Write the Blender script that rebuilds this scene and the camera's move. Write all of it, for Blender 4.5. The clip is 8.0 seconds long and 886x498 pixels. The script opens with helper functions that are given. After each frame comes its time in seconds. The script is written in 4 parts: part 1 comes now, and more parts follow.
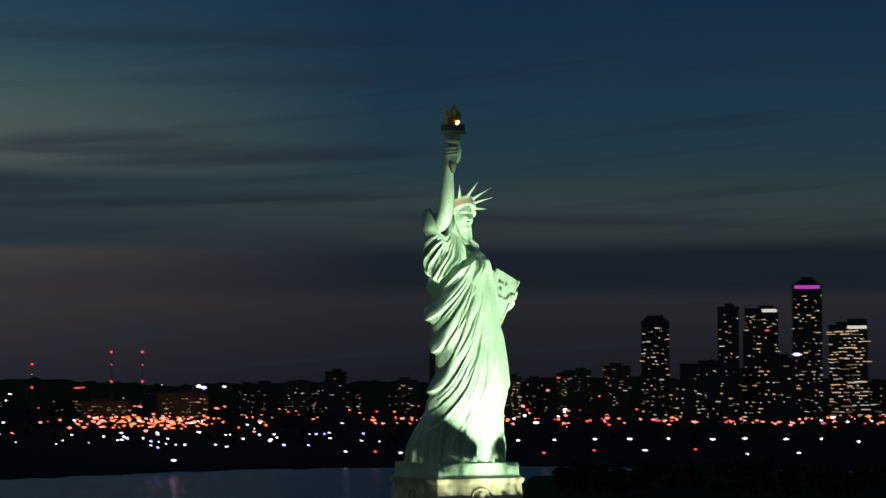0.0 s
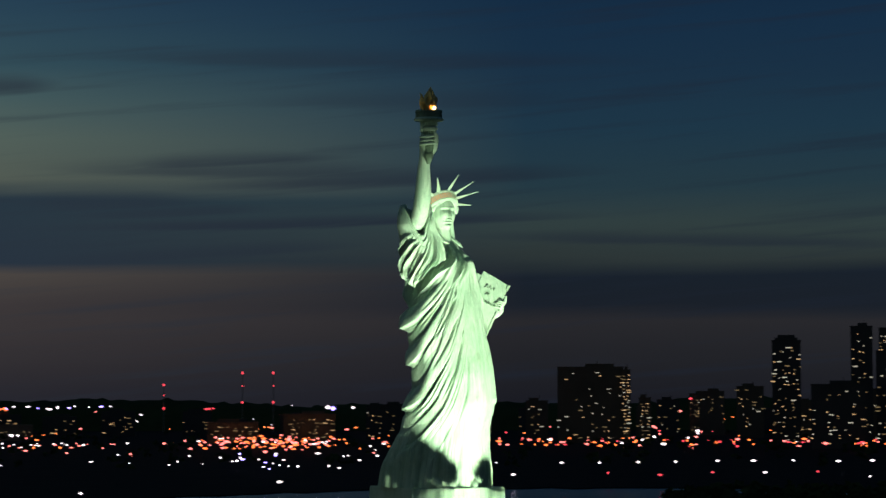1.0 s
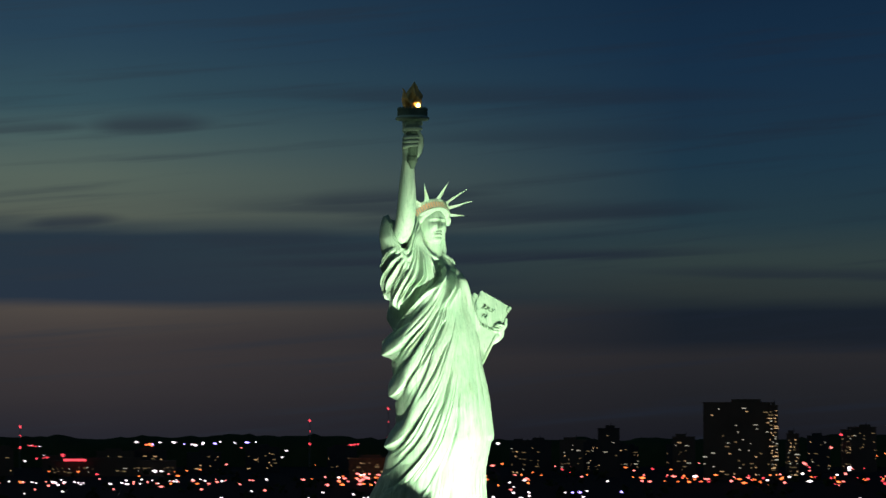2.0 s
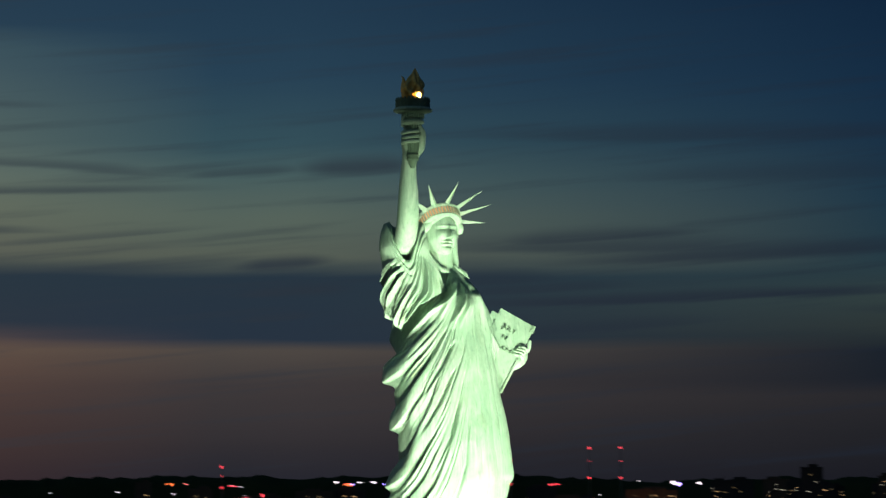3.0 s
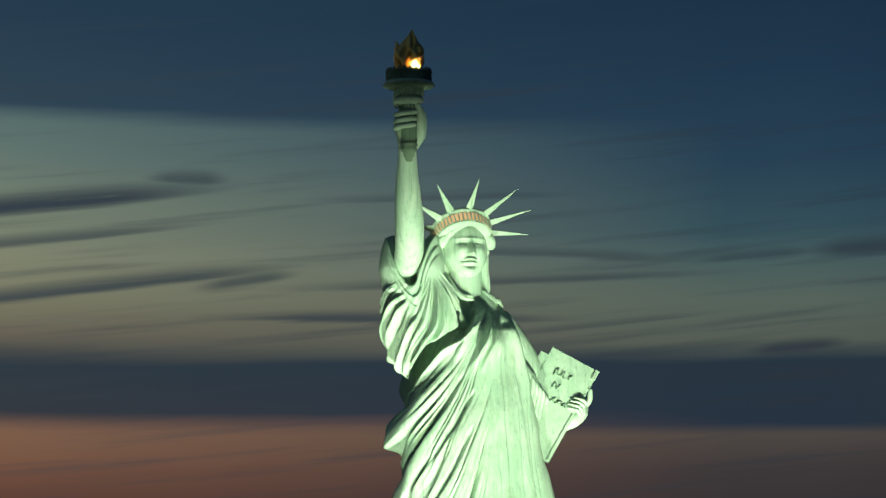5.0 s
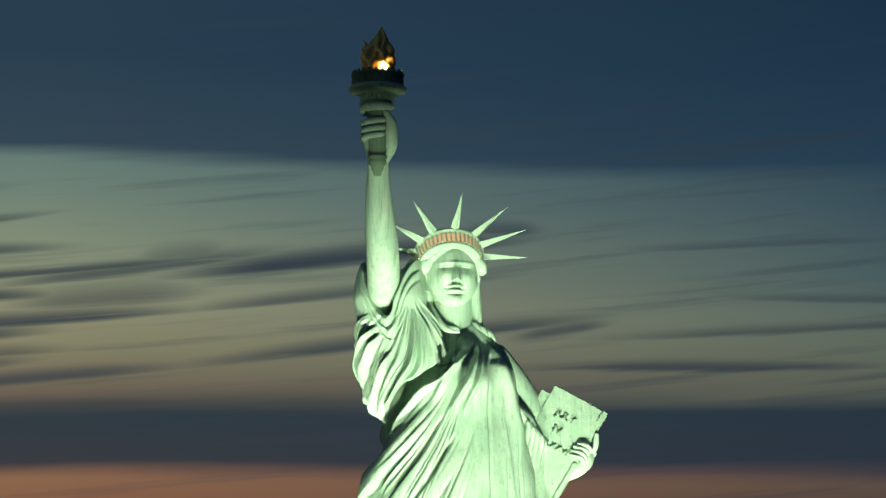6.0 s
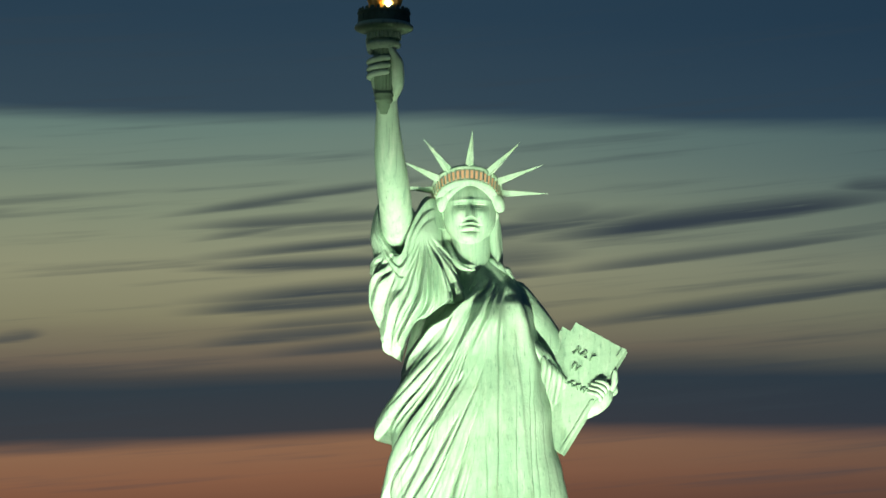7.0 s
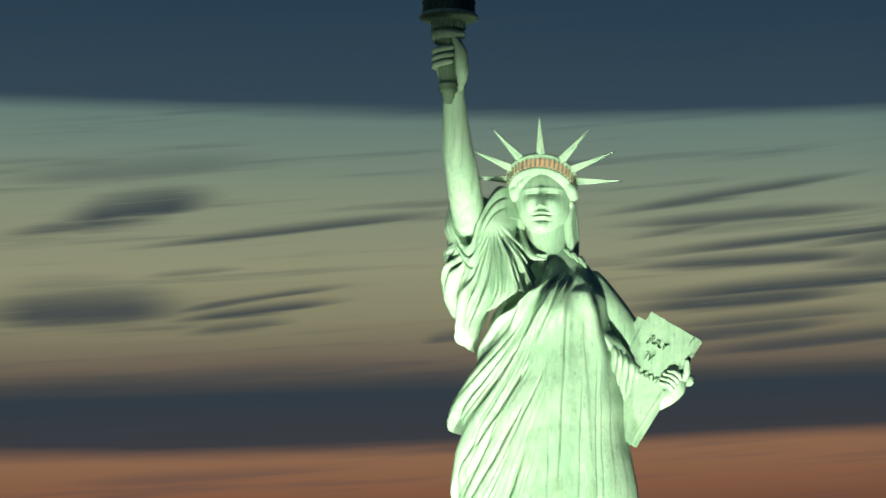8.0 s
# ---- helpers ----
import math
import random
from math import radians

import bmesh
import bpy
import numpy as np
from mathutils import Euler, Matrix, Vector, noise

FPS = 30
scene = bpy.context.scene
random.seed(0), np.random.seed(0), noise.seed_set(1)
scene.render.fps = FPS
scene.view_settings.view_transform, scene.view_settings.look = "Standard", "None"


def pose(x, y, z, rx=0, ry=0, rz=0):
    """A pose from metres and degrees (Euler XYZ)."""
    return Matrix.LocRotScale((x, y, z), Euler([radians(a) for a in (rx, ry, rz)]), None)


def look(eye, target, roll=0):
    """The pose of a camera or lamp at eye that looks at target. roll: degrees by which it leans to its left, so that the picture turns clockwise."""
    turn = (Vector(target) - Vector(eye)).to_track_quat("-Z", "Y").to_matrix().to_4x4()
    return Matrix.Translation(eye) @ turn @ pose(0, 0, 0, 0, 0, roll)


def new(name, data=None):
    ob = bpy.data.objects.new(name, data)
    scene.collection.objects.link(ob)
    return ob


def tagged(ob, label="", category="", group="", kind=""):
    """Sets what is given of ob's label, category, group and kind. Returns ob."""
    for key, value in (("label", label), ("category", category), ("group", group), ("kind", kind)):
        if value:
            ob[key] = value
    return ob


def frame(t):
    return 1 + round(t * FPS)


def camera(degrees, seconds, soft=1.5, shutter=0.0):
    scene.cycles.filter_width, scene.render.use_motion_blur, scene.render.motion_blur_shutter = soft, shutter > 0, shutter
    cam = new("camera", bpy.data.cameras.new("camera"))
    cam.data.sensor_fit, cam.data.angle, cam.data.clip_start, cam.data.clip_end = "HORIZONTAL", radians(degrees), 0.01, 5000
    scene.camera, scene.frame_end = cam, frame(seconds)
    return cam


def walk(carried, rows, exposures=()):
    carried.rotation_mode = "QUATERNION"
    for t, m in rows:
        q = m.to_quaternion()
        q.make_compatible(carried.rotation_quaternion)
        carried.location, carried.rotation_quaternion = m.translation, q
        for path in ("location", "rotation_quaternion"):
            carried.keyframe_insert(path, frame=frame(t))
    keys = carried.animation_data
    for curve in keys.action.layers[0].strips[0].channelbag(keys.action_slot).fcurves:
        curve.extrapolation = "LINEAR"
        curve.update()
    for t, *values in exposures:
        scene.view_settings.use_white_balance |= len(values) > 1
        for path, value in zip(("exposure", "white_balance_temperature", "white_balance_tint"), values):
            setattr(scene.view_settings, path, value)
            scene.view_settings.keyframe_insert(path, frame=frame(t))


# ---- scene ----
cam = camera(20.67, 8.0, soft=1.5, shutter=0.4)
PATH = [
    (0, (-157.27, -275.52, 57.63), (-59.35, -101.46, 68.38), -0.08),
    (0.5, (-140.74, -266.15, 57.15), (-47.67, -89.52, 69.10), -0.07),
    (1, (-124.49, -256.29, 56.90), (-36.96, -76.90, 69.41), -0.09),
    (1.5, (-108.62, -245.83, 56.97), (-27.21, -63.66, 70.66), -0.11),
    (1.7, (-102.46, -241.38, 56.97), (-23.61, -58.14, 71.42), -0.10),
    (2.8, (-72.03, -212.67, 57.01), (-7.39, -24.24, 74.85), -0.04),
    (3, (-65.09, -209.57, 56.93), (-5.63, -19.53, 75.65), -0.15),
    (3.5, (-48.76, -199.92, 56.81), (-2.50, -6.51, 78.06), -0.09),
    (4, (-34.24, -188.51, 57.10), (-0.72, 7.33, 79.90), 0.02),
    (4.2, (-28.78, -183.79, 57.17), (-0.22, 12.77, 80.58), -0.01),
    (5.3, (-11.38, -157.72, 57.88), (1.41, 40.04, 84.81), -0.29),
    (5.5, (-6.60, -153.68, 58.20), (0.68, 44.24, 86.03), -0.16),
    (6, (5.03, -145.60, 58.57), (-2.56, 52.00, 88.50), -0.06),
    (6.5, (15.93, -144.04, 58.17), (-6.99, 52.52, 87.10), 0.05),
    (7, (25.97, -142.11, 57.32), (-12.03, 52.42, 84.07), 0.12),
    (7.5, (35.90, -139.06, 57.31), (-18.24, 51.65, 83.70), 0.29),
    (8, (46.04, -135.24, 57.15), (-26.01, 49.47, 83.49), 0.66),
]
walk(cam, [(t, look(eye, target, roll)) for t, eye, target, roll in PATH])


# ---------------------------------------------------------------- node helpers
def lin(r, g, b):
    """A display colour of 0 to 255 as linear light."""
    return tuple(((v / 255 + 0.055) / 1.055) ** 2.4 if v > 10 else v / 255 / 12.92 for v in (r, g, b)) + (1.0,)


class Nodes:
    def __init__(self, tree):
        self.tree = tree
        self.tree.nodes.clear()

    def add(self, kind, inputs=None, **settings):
        node = self.tree.nodes.new(kind)
        for key, value in settings.items():
            setattr(node, key, value)
        for key, value in (inputs or {}).items():
            if isinstance(value, bpy.types.NodeSocket):
                self.tree.links.new(value, node.inputs[key])
            else:
                node.inputs[key].default_value = value
        return node

    def math(self, op, a, b=0.0, c=0.0, clamp=False):
        return self.add("ShaderNodeMath", {0: a, 1: b, 2: c}, operation=op, use_clamp=clamp).outputs[0]

    def span(self, v, a, b, smooth=True):
        return self.add("ShaderNodeMapRange", {"Value": v, "From Min": a, "From Max": b}, interpolation_type="SMOOTHSTEP" if smooth else "LINEAR").outputs[0]

    def mix(self, f, a, b, how="MIX"):
        node = self.add("ShaderNodeMix", {0: f}, data_type="RGBA", blend_type=how)
        for n, v in ((6, a), (7, b)):
            if isinstance(v, bpy.types.NodeSocket):
                self.tree.links.new(v, node.inputs[n])
            else:
                node.inputs[n].default_value = v
        return node.outputs[2]

    def ramp(self, f, stops):
        node = self.add("ShaderNodeValToRGB", {0: f})
        els = node.color_ramp.elements
        while len(els) < len(stops):
            els.new(0.5)
        for el, (at, colour) in zip(els, stops):
            el.position, el.color = at, colour
        return node.outputs[0]

    def noise(self, vector, scale, detail=3.0, rough=0.55):
        return self.add("ShaderNodeTexNoise", {"Vector": vector, "Scale": scale, "Detail": detail, "Roughness": rough}).outputs[0]


# ---------------------------------------------------------------- dusk sky
world = bpy.data.worlds.new("dusk_sky")
scene.world = world
world.use_nodes = True
n = Nodes(world.node_tree)
way = n.add("ShaderNodeTexCoord").outputs["Generated"]
split = n.add("ShaderNodeSeparateXYZ", {0: way}).outputs
azimuth = n.math("MULTIPLY", n.math("ARCTAN2", n.math("MULTIPLY", split[0], -1.0), split[1]), 57.2958)
height = n.math("MULTIPLY", n.math("ARCSINE", split[2]), 57.2958)
flat = n.add("ShaderNodeCombineXYZ", {0: n.math("MULTIPLY", azimuth, 0.05), 1: n.math("MULTIPLY", n.math("MULTIPLY_ADD", azimuth, 0.05, height), 0.75), 2: 0.0}).outputs[0]
drift = n.noise(flat, 1.3, 4.0)
soft_height = n.math("ADD", height, n.math("MULTIPLY", n.math("SUBTRACT", drift, 0.5), 0.6))
# the long bank of cloud in the west rises a little to the north
lean = n.math("MULTIPLY", n.math("MULTIPLY", n.span(azimuth, 11.0, -4.0, False), 0.5), n.span(height, 6.0, 9.5))
# and the glow under it sinks to the south
sink = n.math("MULTIPLY", n.math("MULTIPLY", n.math("MAXIMUM", n.math("SUBTRACT", azimuth, 10.0), 0.0), 0.04), n.span(height, 9.0, 4.5))
level = n.math("DIVIDE", n.math("ADD", n.math("ADD", soft_height, lean), sink), 15.3, clamp=True)
SKY_EAST = [(0.000, (26, 27, 34)), (0.062, (33, 34, 39)), (0.127, (40, 40, 44)), (0.147, (26, 32, 41)), (0.192, (25, 33, 43)),
            (0.222, (44, 53, 54)), (0.272, (48, 62, 63)), (0.332, (36, 57, 67)), (0.422, (29, 54, 71)), (0.512, (26, 49, 69)), (0.612, (22, 46, 69)), (0.892, (11, 30, 54))]
SKY_MIDDLE = [(0.000, (39, 39, 47)), (0.050, (49, 46, 50)), (0.140, (62, 57, 58)), (0.195, (77, 71, 67)), (0.215, (39, 51, 65)), (0.310, (39, 53, 65)),
              (0.335, (85, 93, 84)), (0.400, (85, 99, 91)), (0.470, (70, 92, 93)), (0.530, (52, 79, 89)), (0.650, (39, 65, 84)), (0.790, (32, 56, 77)), (0.990, (24, 47, 67))]
SKY_WEST = [(0.000, (90, 55, 46)), (0.103, (107, 70, 55)), (0.163, (133, 92, 69)), (0.208, (139, 102, 77)), (0.233, (58, 60, 65)), (0.305, (49, 60, 68)),
            (0.325, (71, 71, 70)), (0.350, (109, 98, 84)), (0.410, (133, 130, 103)), (0.475, (143, 144, 116)), (0.565, (129, 140, 118)), (0.645, (111, 130, 118)), (0.690, (102, 125, 117)), (0.717, (52, 71, 84)), (0.865, (41, 63, 80))]
skies = [n.ramp(level, [(at, lin(*c)) for at, c in stops]) for stops in (SKY_EAST, SKY_MIDDLE, SKY_WEST)]
sky = n.mix(n.span(azimuth, -28.0, -14.0, False), skies[0], skies[1])
sky = n.mix(n.span(azimuth, -12.0, 12.0, False), sky, skies[2])
# long thin cloud streaks: azimuth, height, half length, half thickness, slope, depth
STREAKS = [
    (28.6, 8.27, 1.9, 0.35, -0.200, 0.90), (29.8, 7.92, 2.0, 0.12, -0.136, 0.70), (24.9, 7.94, 3.8, 0.11, -0.137, 0.80),
    (14.5, 8.86, 3.2, 0.11, -0.151, 0.75), (14.1, 8.34, 3.2, 0.12, -0.071, 0.75), (14.0, 7.29, 3.1, 0.15, -0.055, 0.85),
    (14.3, 6.37, 2.9, 0.19, -0.084, 0.85), (13.5, 5.96, 2.6, 0.13, -0.090, 0.60), (29.8, 5.89, 2.6, 0.43, -0.065, 0.85),
    (25.8, 6.30, 2.3, 0.08, -0.170, 0.75), (25.7, 6.02, 2.1, 0.11, -0.136, 0.85), (26.1, 5.63, 1.3, 0.12, -0.125, 0.60),
    (27.2, 6.89, 1.2, 0.07, -0.107, 0.40), (28.6, 9.24, 3.2, 0.24, -0.111, 0.40), (21.1, 5.47, 0.7, 0.12, -0.165, 0.60),
    (26.8, 2.10, 3.4, 0.12, -0.073, 0.35), (27.4, 4.37, 5.0, 0.16, -0.107, 0.35),
]
STREAKS += [
    (11.8, 7.94, 5.3, 0.12, -0.104, 0.85), (4.5, 8.36, 4.6, 0.23, -0.107, 1.00), (0.8, 9.02, 1.0, 0.17, 0.002, 0.70),
    (12.4, 6.78, 4.6, 0.15, -0.084, 0.90), (10.2, 7.34, 2.4, 0.29, -0.092, 0.60), (4.5, 7.55, 4.1, 0.13, -0.111, 0.70),
    (3.2, 6.45, 5.1, 0.16, -0.119, 0.85), (14.4, 5.62, 2.6, 0.16, -0.107, 0.75), (12.0, 5.47, 3.7, 0.13, -0.095, 0.75),
    (15.0, 8.21, 2.0, 0.12, -0.197, 0.60), (9.4, 8.08, 3.7, 0.17, -0.140, 0.75), (8.4, 8.36, 1.2, 0.24, -0.125, 0.50),
    (-0.6, 6.64, 1.2, 0.17, -0.148, 0.70), (-5.2, 8.62, 3.1, 0.09, -0.016, 0.45), (-3.9, 5.76, 4.3, 0.12, 0.009, 0.80),
    (-15.4, 7.28, 1.6, 0.19, -0.039, 0.70), (-12.6, 7.15, 1.6, 0.12, -0.052, 0.50),
]
STREAKS += [
    (-13.6, 5.02, 1.2, 0.15, -0.075, 0.75), (-18.2, 4.62, 2.3, 0.19, -0.008, 0.50), (-21.0, 5.61, 2.8, 0.15, -0.047, 0.65),
    (-6.6, 6.62, 5.2, 0.11, -0.030, 0.60), (-7.9, 7.26, 3.9, 0.11, 0.050, 0.50), (-9.0, 5.59, 2.8, 0.08, -0.095, 0.40),
    (-13.8, 4.35, 1.5, 0.16, -0.067, 0.75), (-24.8, 5.19, 4.9, 0.19, -0.037, 0.65), (-25.3, 7.03, 4.1, 0.21, -0.010, 0.35),
    (-23.0, 4.18, 6.3, 0.12, -0.026, 0.80), (-21.8, 5.36, 4.9, 0.20, 0.012, 0.55), (-23.6, 8.00, 7.0, 0.19, 0.008, 0.45),
    (-32.0, 3.73, 5.3, 0.13, 0.026, 0.50), (-20.3, 3.44, 3.7, 0.16, -0.057, 0.50), (-13.4, 3.74, 1.0, 0.12, -0.086, 0.60),
    (-19.6, 4.40, 2.4, 0.11, -0.042, 0.50),
]
grain = n.add("ShaderNodeCombineXYZ", {0: n.math("MULTIPLY", azimuth, 0.03), 1: n.math("MULTIPLY", n.math("MULTIPLY_ADD", azimuth, 0.09, height), 0.75), 2: 0.0}).outputs[0]
wisp = n.noise(grain, 4.0, 4.0, 0.55)
veil = n.math("MULTIPLY", n.span(wisp, 0.50, 0.74), 0.4)
bent = n.math("ADD", height, n.math("MULTIPLY", n.math("SUBTRACT", wisp, 0.5), 0.22))
strands = n.span(n.noise(grain, 10.0, 4.0, 0.6), 0.05, 0.46)
ragged = n.math("MULTIPLY_ADD", n.noise(grain, 8.0, 3.0, 0.55), 1.0, 0.45)
for a, h, long, thick, slope, depth in STREAKS:
    along = n.math("DIVIDE", n.math("SUBTRACT", azimuth, a), long * 1.25)
    rise = n.math("SUBTRACT", bent, n.math("MULTIPLY_ADD", along, slope * long * 1.25, h))
    # thin at the ends, sharp below and soft above
    body = n.math("MULTIPLY", n.math("MULTIPLY_ADD", n.math("MULTIPLY", along, along), -0.75 * thick, thick), ragged)
    across = n.math("DIVIDE", rise, body)
    shape = n.math("MULTIPLY", n.math("MULTIPLY", n.span(across, -1.35, -0.1), n.span(across, 2.5, 0.0)), n.span(n.math("ABSOLUTE", along), 1.0, 0.3))
    veil = n.math("MAXIMUM", veil, n.math("MULTIPLY", n.math("MULTIPLY", shape, strands), depth))
cloud = n.mix(n.span(azimuth, -28.0, 4.0, False), lin(30, 38, 52), lin(54, 64, 72))
sky = n.mix(n.math("MULTIPLY", veil, n.span(height, 15.5, 10.0)), sky, cloud)
# below the horizon the sky fades to the dark of the ground
sky = n.mix(n.span(height, -0.2, -3.0), sky, lin(18, 20, 26))
n.add("ShaderNodeOutputWorld", {0: n.add("ShaderNodeBackground", {0: sky, 1: 1.0}).outputs[0]})


# ---------------------------------------------------------------- floodlights on the fort below the statue
def floodlight(x, y, z, aim, watts, colour, cone=38.0, size=0.14):
    data = bpy.data.lights.new("floodlight", "SPOT")
    data.energy, data.color, data.spot_size, data.spot_blend, data.shadow_soft_size = watts, colour, radians(cone), 0.9, size
    ob = new("floodlight", data)
    ob.matrix_world = look((x, y, z), aim)
    return ob


GREEN_WHITE = (0.82, 1.0, 0.70)
POWER = 0.97
floodlight(-17, -65, 4, (-0.9, -3, 63), 370e3 * POWER, GREEN_WHITE, 26)
floodlight(23, -70, 4, (-1.4, -3, 62), 990e3 * POWER, GREEN_WHITE, 25)
# small lamps on the torch's gallery that light the gilded flame
for lx, ly in ((-3.9, -7.38), (-3.55, -7.25)):
    floodlight(lx, ly, 90.1, (-3.8, -6.2, 90.8), 2600, (1.0, 0.78, 0.45), 42, 0.06)


# ---------------------------------------------------------------- materials
def material(name, build):
    m = bpy.data.materials.new(name)
    m.use_nodes = True
    k = Nodes(m.node_tree)
    k.add("ShaderNodeOutputMaterial", {0: build(k)})
    return m


def surface(k, colour, rough, metal=0.0, bump=None, strength=0.3, distance=0.05, shine=0.5):
    inputs = {"Base Color": colour, "Roughness": rough, "Metallic": metal, "Specular IOR Level": shine}
    if bump is not None:
        inputs["Normal"] = k.add("ShaderNodeBump", {"Height": bump, "Strength": strength, "Distance": distance}).outputs[0]
    return k.add("ShaderNodeBsdfPrincipled", inputs).outputs[0]


def patina_nodes(k):
    at = k.add("ShaderNodeTexCoord").outputs["Object"]
    broad = k.noise(at, 0.28, 4.0)
    fine = k.noise(at, 2.6, 6.0, 0.65)
    grit = k.noise(at, 9.0, 5.0, 0.7)
    runs = k.noise(k.add("ShaderNodeMapping", {0: at, 3: (2.2, 2.2, 0.12)}).outputs[0], 1.6, 5.0)
    drips = k.noise(k.add("ShaderNodeMapping", {0: at, 1: (7.0, 3.0, 0.0), 3: (4.5, 4.5, 0.22)}).outputs[0], 1.4, 6.0, 0.62)
    blotch = k.noise(k.add("ShaderNodeMapping", {0: at, 1: (3.0, 9.0, 5.0), 3: (1.0, 1.0, 0.55)}).outputs[0], 0.75, 5.0, 0.6)
    c = k.mix(k.span(broad, 0.35, 0.68), (0.34, 0.49, 0.36, 1), (0.45, 0.58, 0.45, 1))
    c = k.mix(k.math("MULTIPLY", k.span(runs, 0.52, 0.70), 0.7), c, (0.54, 0.64, 0.52, 1))
    c = k.mix(k.math("MULTIPLY", k.span(blotch, 0.54, 0.70), 0.5), c, (0.30, 0.40, 0.27, 1))
    c = k.mix(k.math("MULTIPLY", k.span(drips, 0.44, 0.30), 0.6), c, (0.14, 0.23, 0.17, 1))
    c = k.mix(k.math("MULTIPLY", k.span(runs, 0.45, 0.30), 0.45), c, (0.17, 0.28, 0.20, 1))
    c = k.mix(k.math("MULTIPLY", k.span(fine, 0.54, 0.76), 0.24), c, (0.22, 0.36, 0.27, 1))
    c = k.mix(k.math("MULTIPLY", k.span(grit, 0.60, 0.72), 0.18), c, (0.12, 0.20, 0.14, 1))
    # riveted copper sheets
    sheet = k.add("ShaderNodeTexBrick", {"Vector": k.add("ShaderNodeMapping", {0: at, 2: (1.5708, 0.0, 0.3)}).outputs[0], "Scale": 0.42, "Mortar Size": 0.008, "Color1": (1, 1, 1, 1), "Color2": (0.82, 0.82, 0.82, 1), "Mortar": (0.45, 0.45, 0.45, 1)}).outputs[0]
    c = k.mix(0.13, c, k.mix(1.0, c, sheet, "MULTIPLY"))
    return surface(k, c, k.math("MULTIPLY_ADD", fine, 0.25, 0.50), 0.0, k.math("ADD", k.math("ADD", fine, k.math("MULTIPLY", runs, 0.6)), k.math("MULTIPLY", grit, 0.3)), 0.5, 0.08)


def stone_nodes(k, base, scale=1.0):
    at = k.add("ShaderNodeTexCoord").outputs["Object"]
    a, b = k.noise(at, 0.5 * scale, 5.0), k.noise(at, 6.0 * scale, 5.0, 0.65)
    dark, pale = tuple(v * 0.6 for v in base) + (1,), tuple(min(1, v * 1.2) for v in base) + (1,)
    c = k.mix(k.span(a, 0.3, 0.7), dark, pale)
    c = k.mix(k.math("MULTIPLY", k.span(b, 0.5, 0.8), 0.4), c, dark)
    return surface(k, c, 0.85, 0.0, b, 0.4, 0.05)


def glow(name, colour, strength):
    return material(name, lambda k: k.add("ShaderNodeEmission", {0: colour + (1,), 1: strength}).outputs[0])


def dark_nodes(k, base):
    at = k.add("ShaderNodeTexCoord").outputs["Object"]
    a = k.noise(at, 0.02, 5.0)
    return surface(k, k.mix(a, tuple(v * 0.6 for v in base) + (1,), tuple(v * 1.5 for v in base) + (1,)), 0.95, shine=0.05)


patina = material("green_copper_patina", patina_nodes)


def gold_nodes(k):
    at = k.add("ShaderNodeTexCoord").outputs["Object"]
    b = k.noise(at, 3.0, 4.0)
    return surface(k, k.mix(b, (0.75, 0.42, 0.10, 1), (0.95, 0.62, 0.22, 1)), k.math("MULTIPLY_ADD", b, 0.2, 0.34), 0.8, b, 0.5, 0.08)


gold = material("gilded_copper", gold_nodes)
crown_glow = glow("lit_crown_window", (1.0, 0.66, 0.32), 0.75)
# darker green than the patina; on the date's letters it is shade put into colour
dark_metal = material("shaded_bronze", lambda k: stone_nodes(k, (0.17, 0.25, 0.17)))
granite = material("cream_granite", lambda k: stone_nodes(k, (0.50, 0.43, 0.30)))
island_lawn = material("dark_lawn", lambda k: dark_nodes(k, (0.03, 0.05, 0.02)))
land_dark = material("dark_city_ground", lambda k: dark_nodes(k, (0.012, 0.012, 0.013)))
facade_dark = material("dark_facade", lambda k: dark_nodes(k, (0.045, 0.045, 0.05)))
facade_brick = material("brick_facade", lambda k: dark_nodes(k, (0.09, 0.07, 0.06)))
foliage = material("dark_foliage", lambda k: dark_nodes(k, (0.03, 0.045, 0.02)))
bark = material("dark_bark", lambda k: stone_nodes(k, (0.08, 0.06, 0.04)))
steel = material("painted_steel", lambda k: dark_nodes(k, (0.15, 0.15, 0.15)))
win_warm = glow("warm_window_light", (1.0, 0.62, 0.30), 0.65)
win_pale = glow("pale_window_light", (0.9, 0.85, 0.66), 0.55)
win_dim = glow("dim_window_light", (0.7, 0.5, 0.25), 0.24)
lamp_white = glow("white_lamp_glow", (0.95, 0.80, 0.88), 2.8)
lamp_amber = glow("amber_lamp_glow", (1.0, 0.19, 0.05), 2.6)
lamp_red = glow("red_lamp_glow", (1.0, 0.07, 0.10), 1.7)
lamp_rose = glow("rose_lamp_glow", (1.0, 0.20, 0.18), 2.8)
lamp_violet = glow("violet_lamp_glow", (0.35, 0.25, 1.0), 5.0)
crown_magenta = glow("magenta_tower_light", (0.75, 0.08, 0.8), 0.6)


def water_nodes(k):
    at = k.add("ShaderNodeTexCoord").outputs["Object"]
    w = k.noise(k.add("ShaderNodeMapping", {0: at, 3: (1, 1, 1)}).outputs[0], 0.12, 5.0, 0.6)
    return surface(k, (0.018, 0.045, 0.062, 1), 0.22, 0.0, w, 0.35, 2.0, 0.5)


water_mat = material("harbour_water", water_nodes)


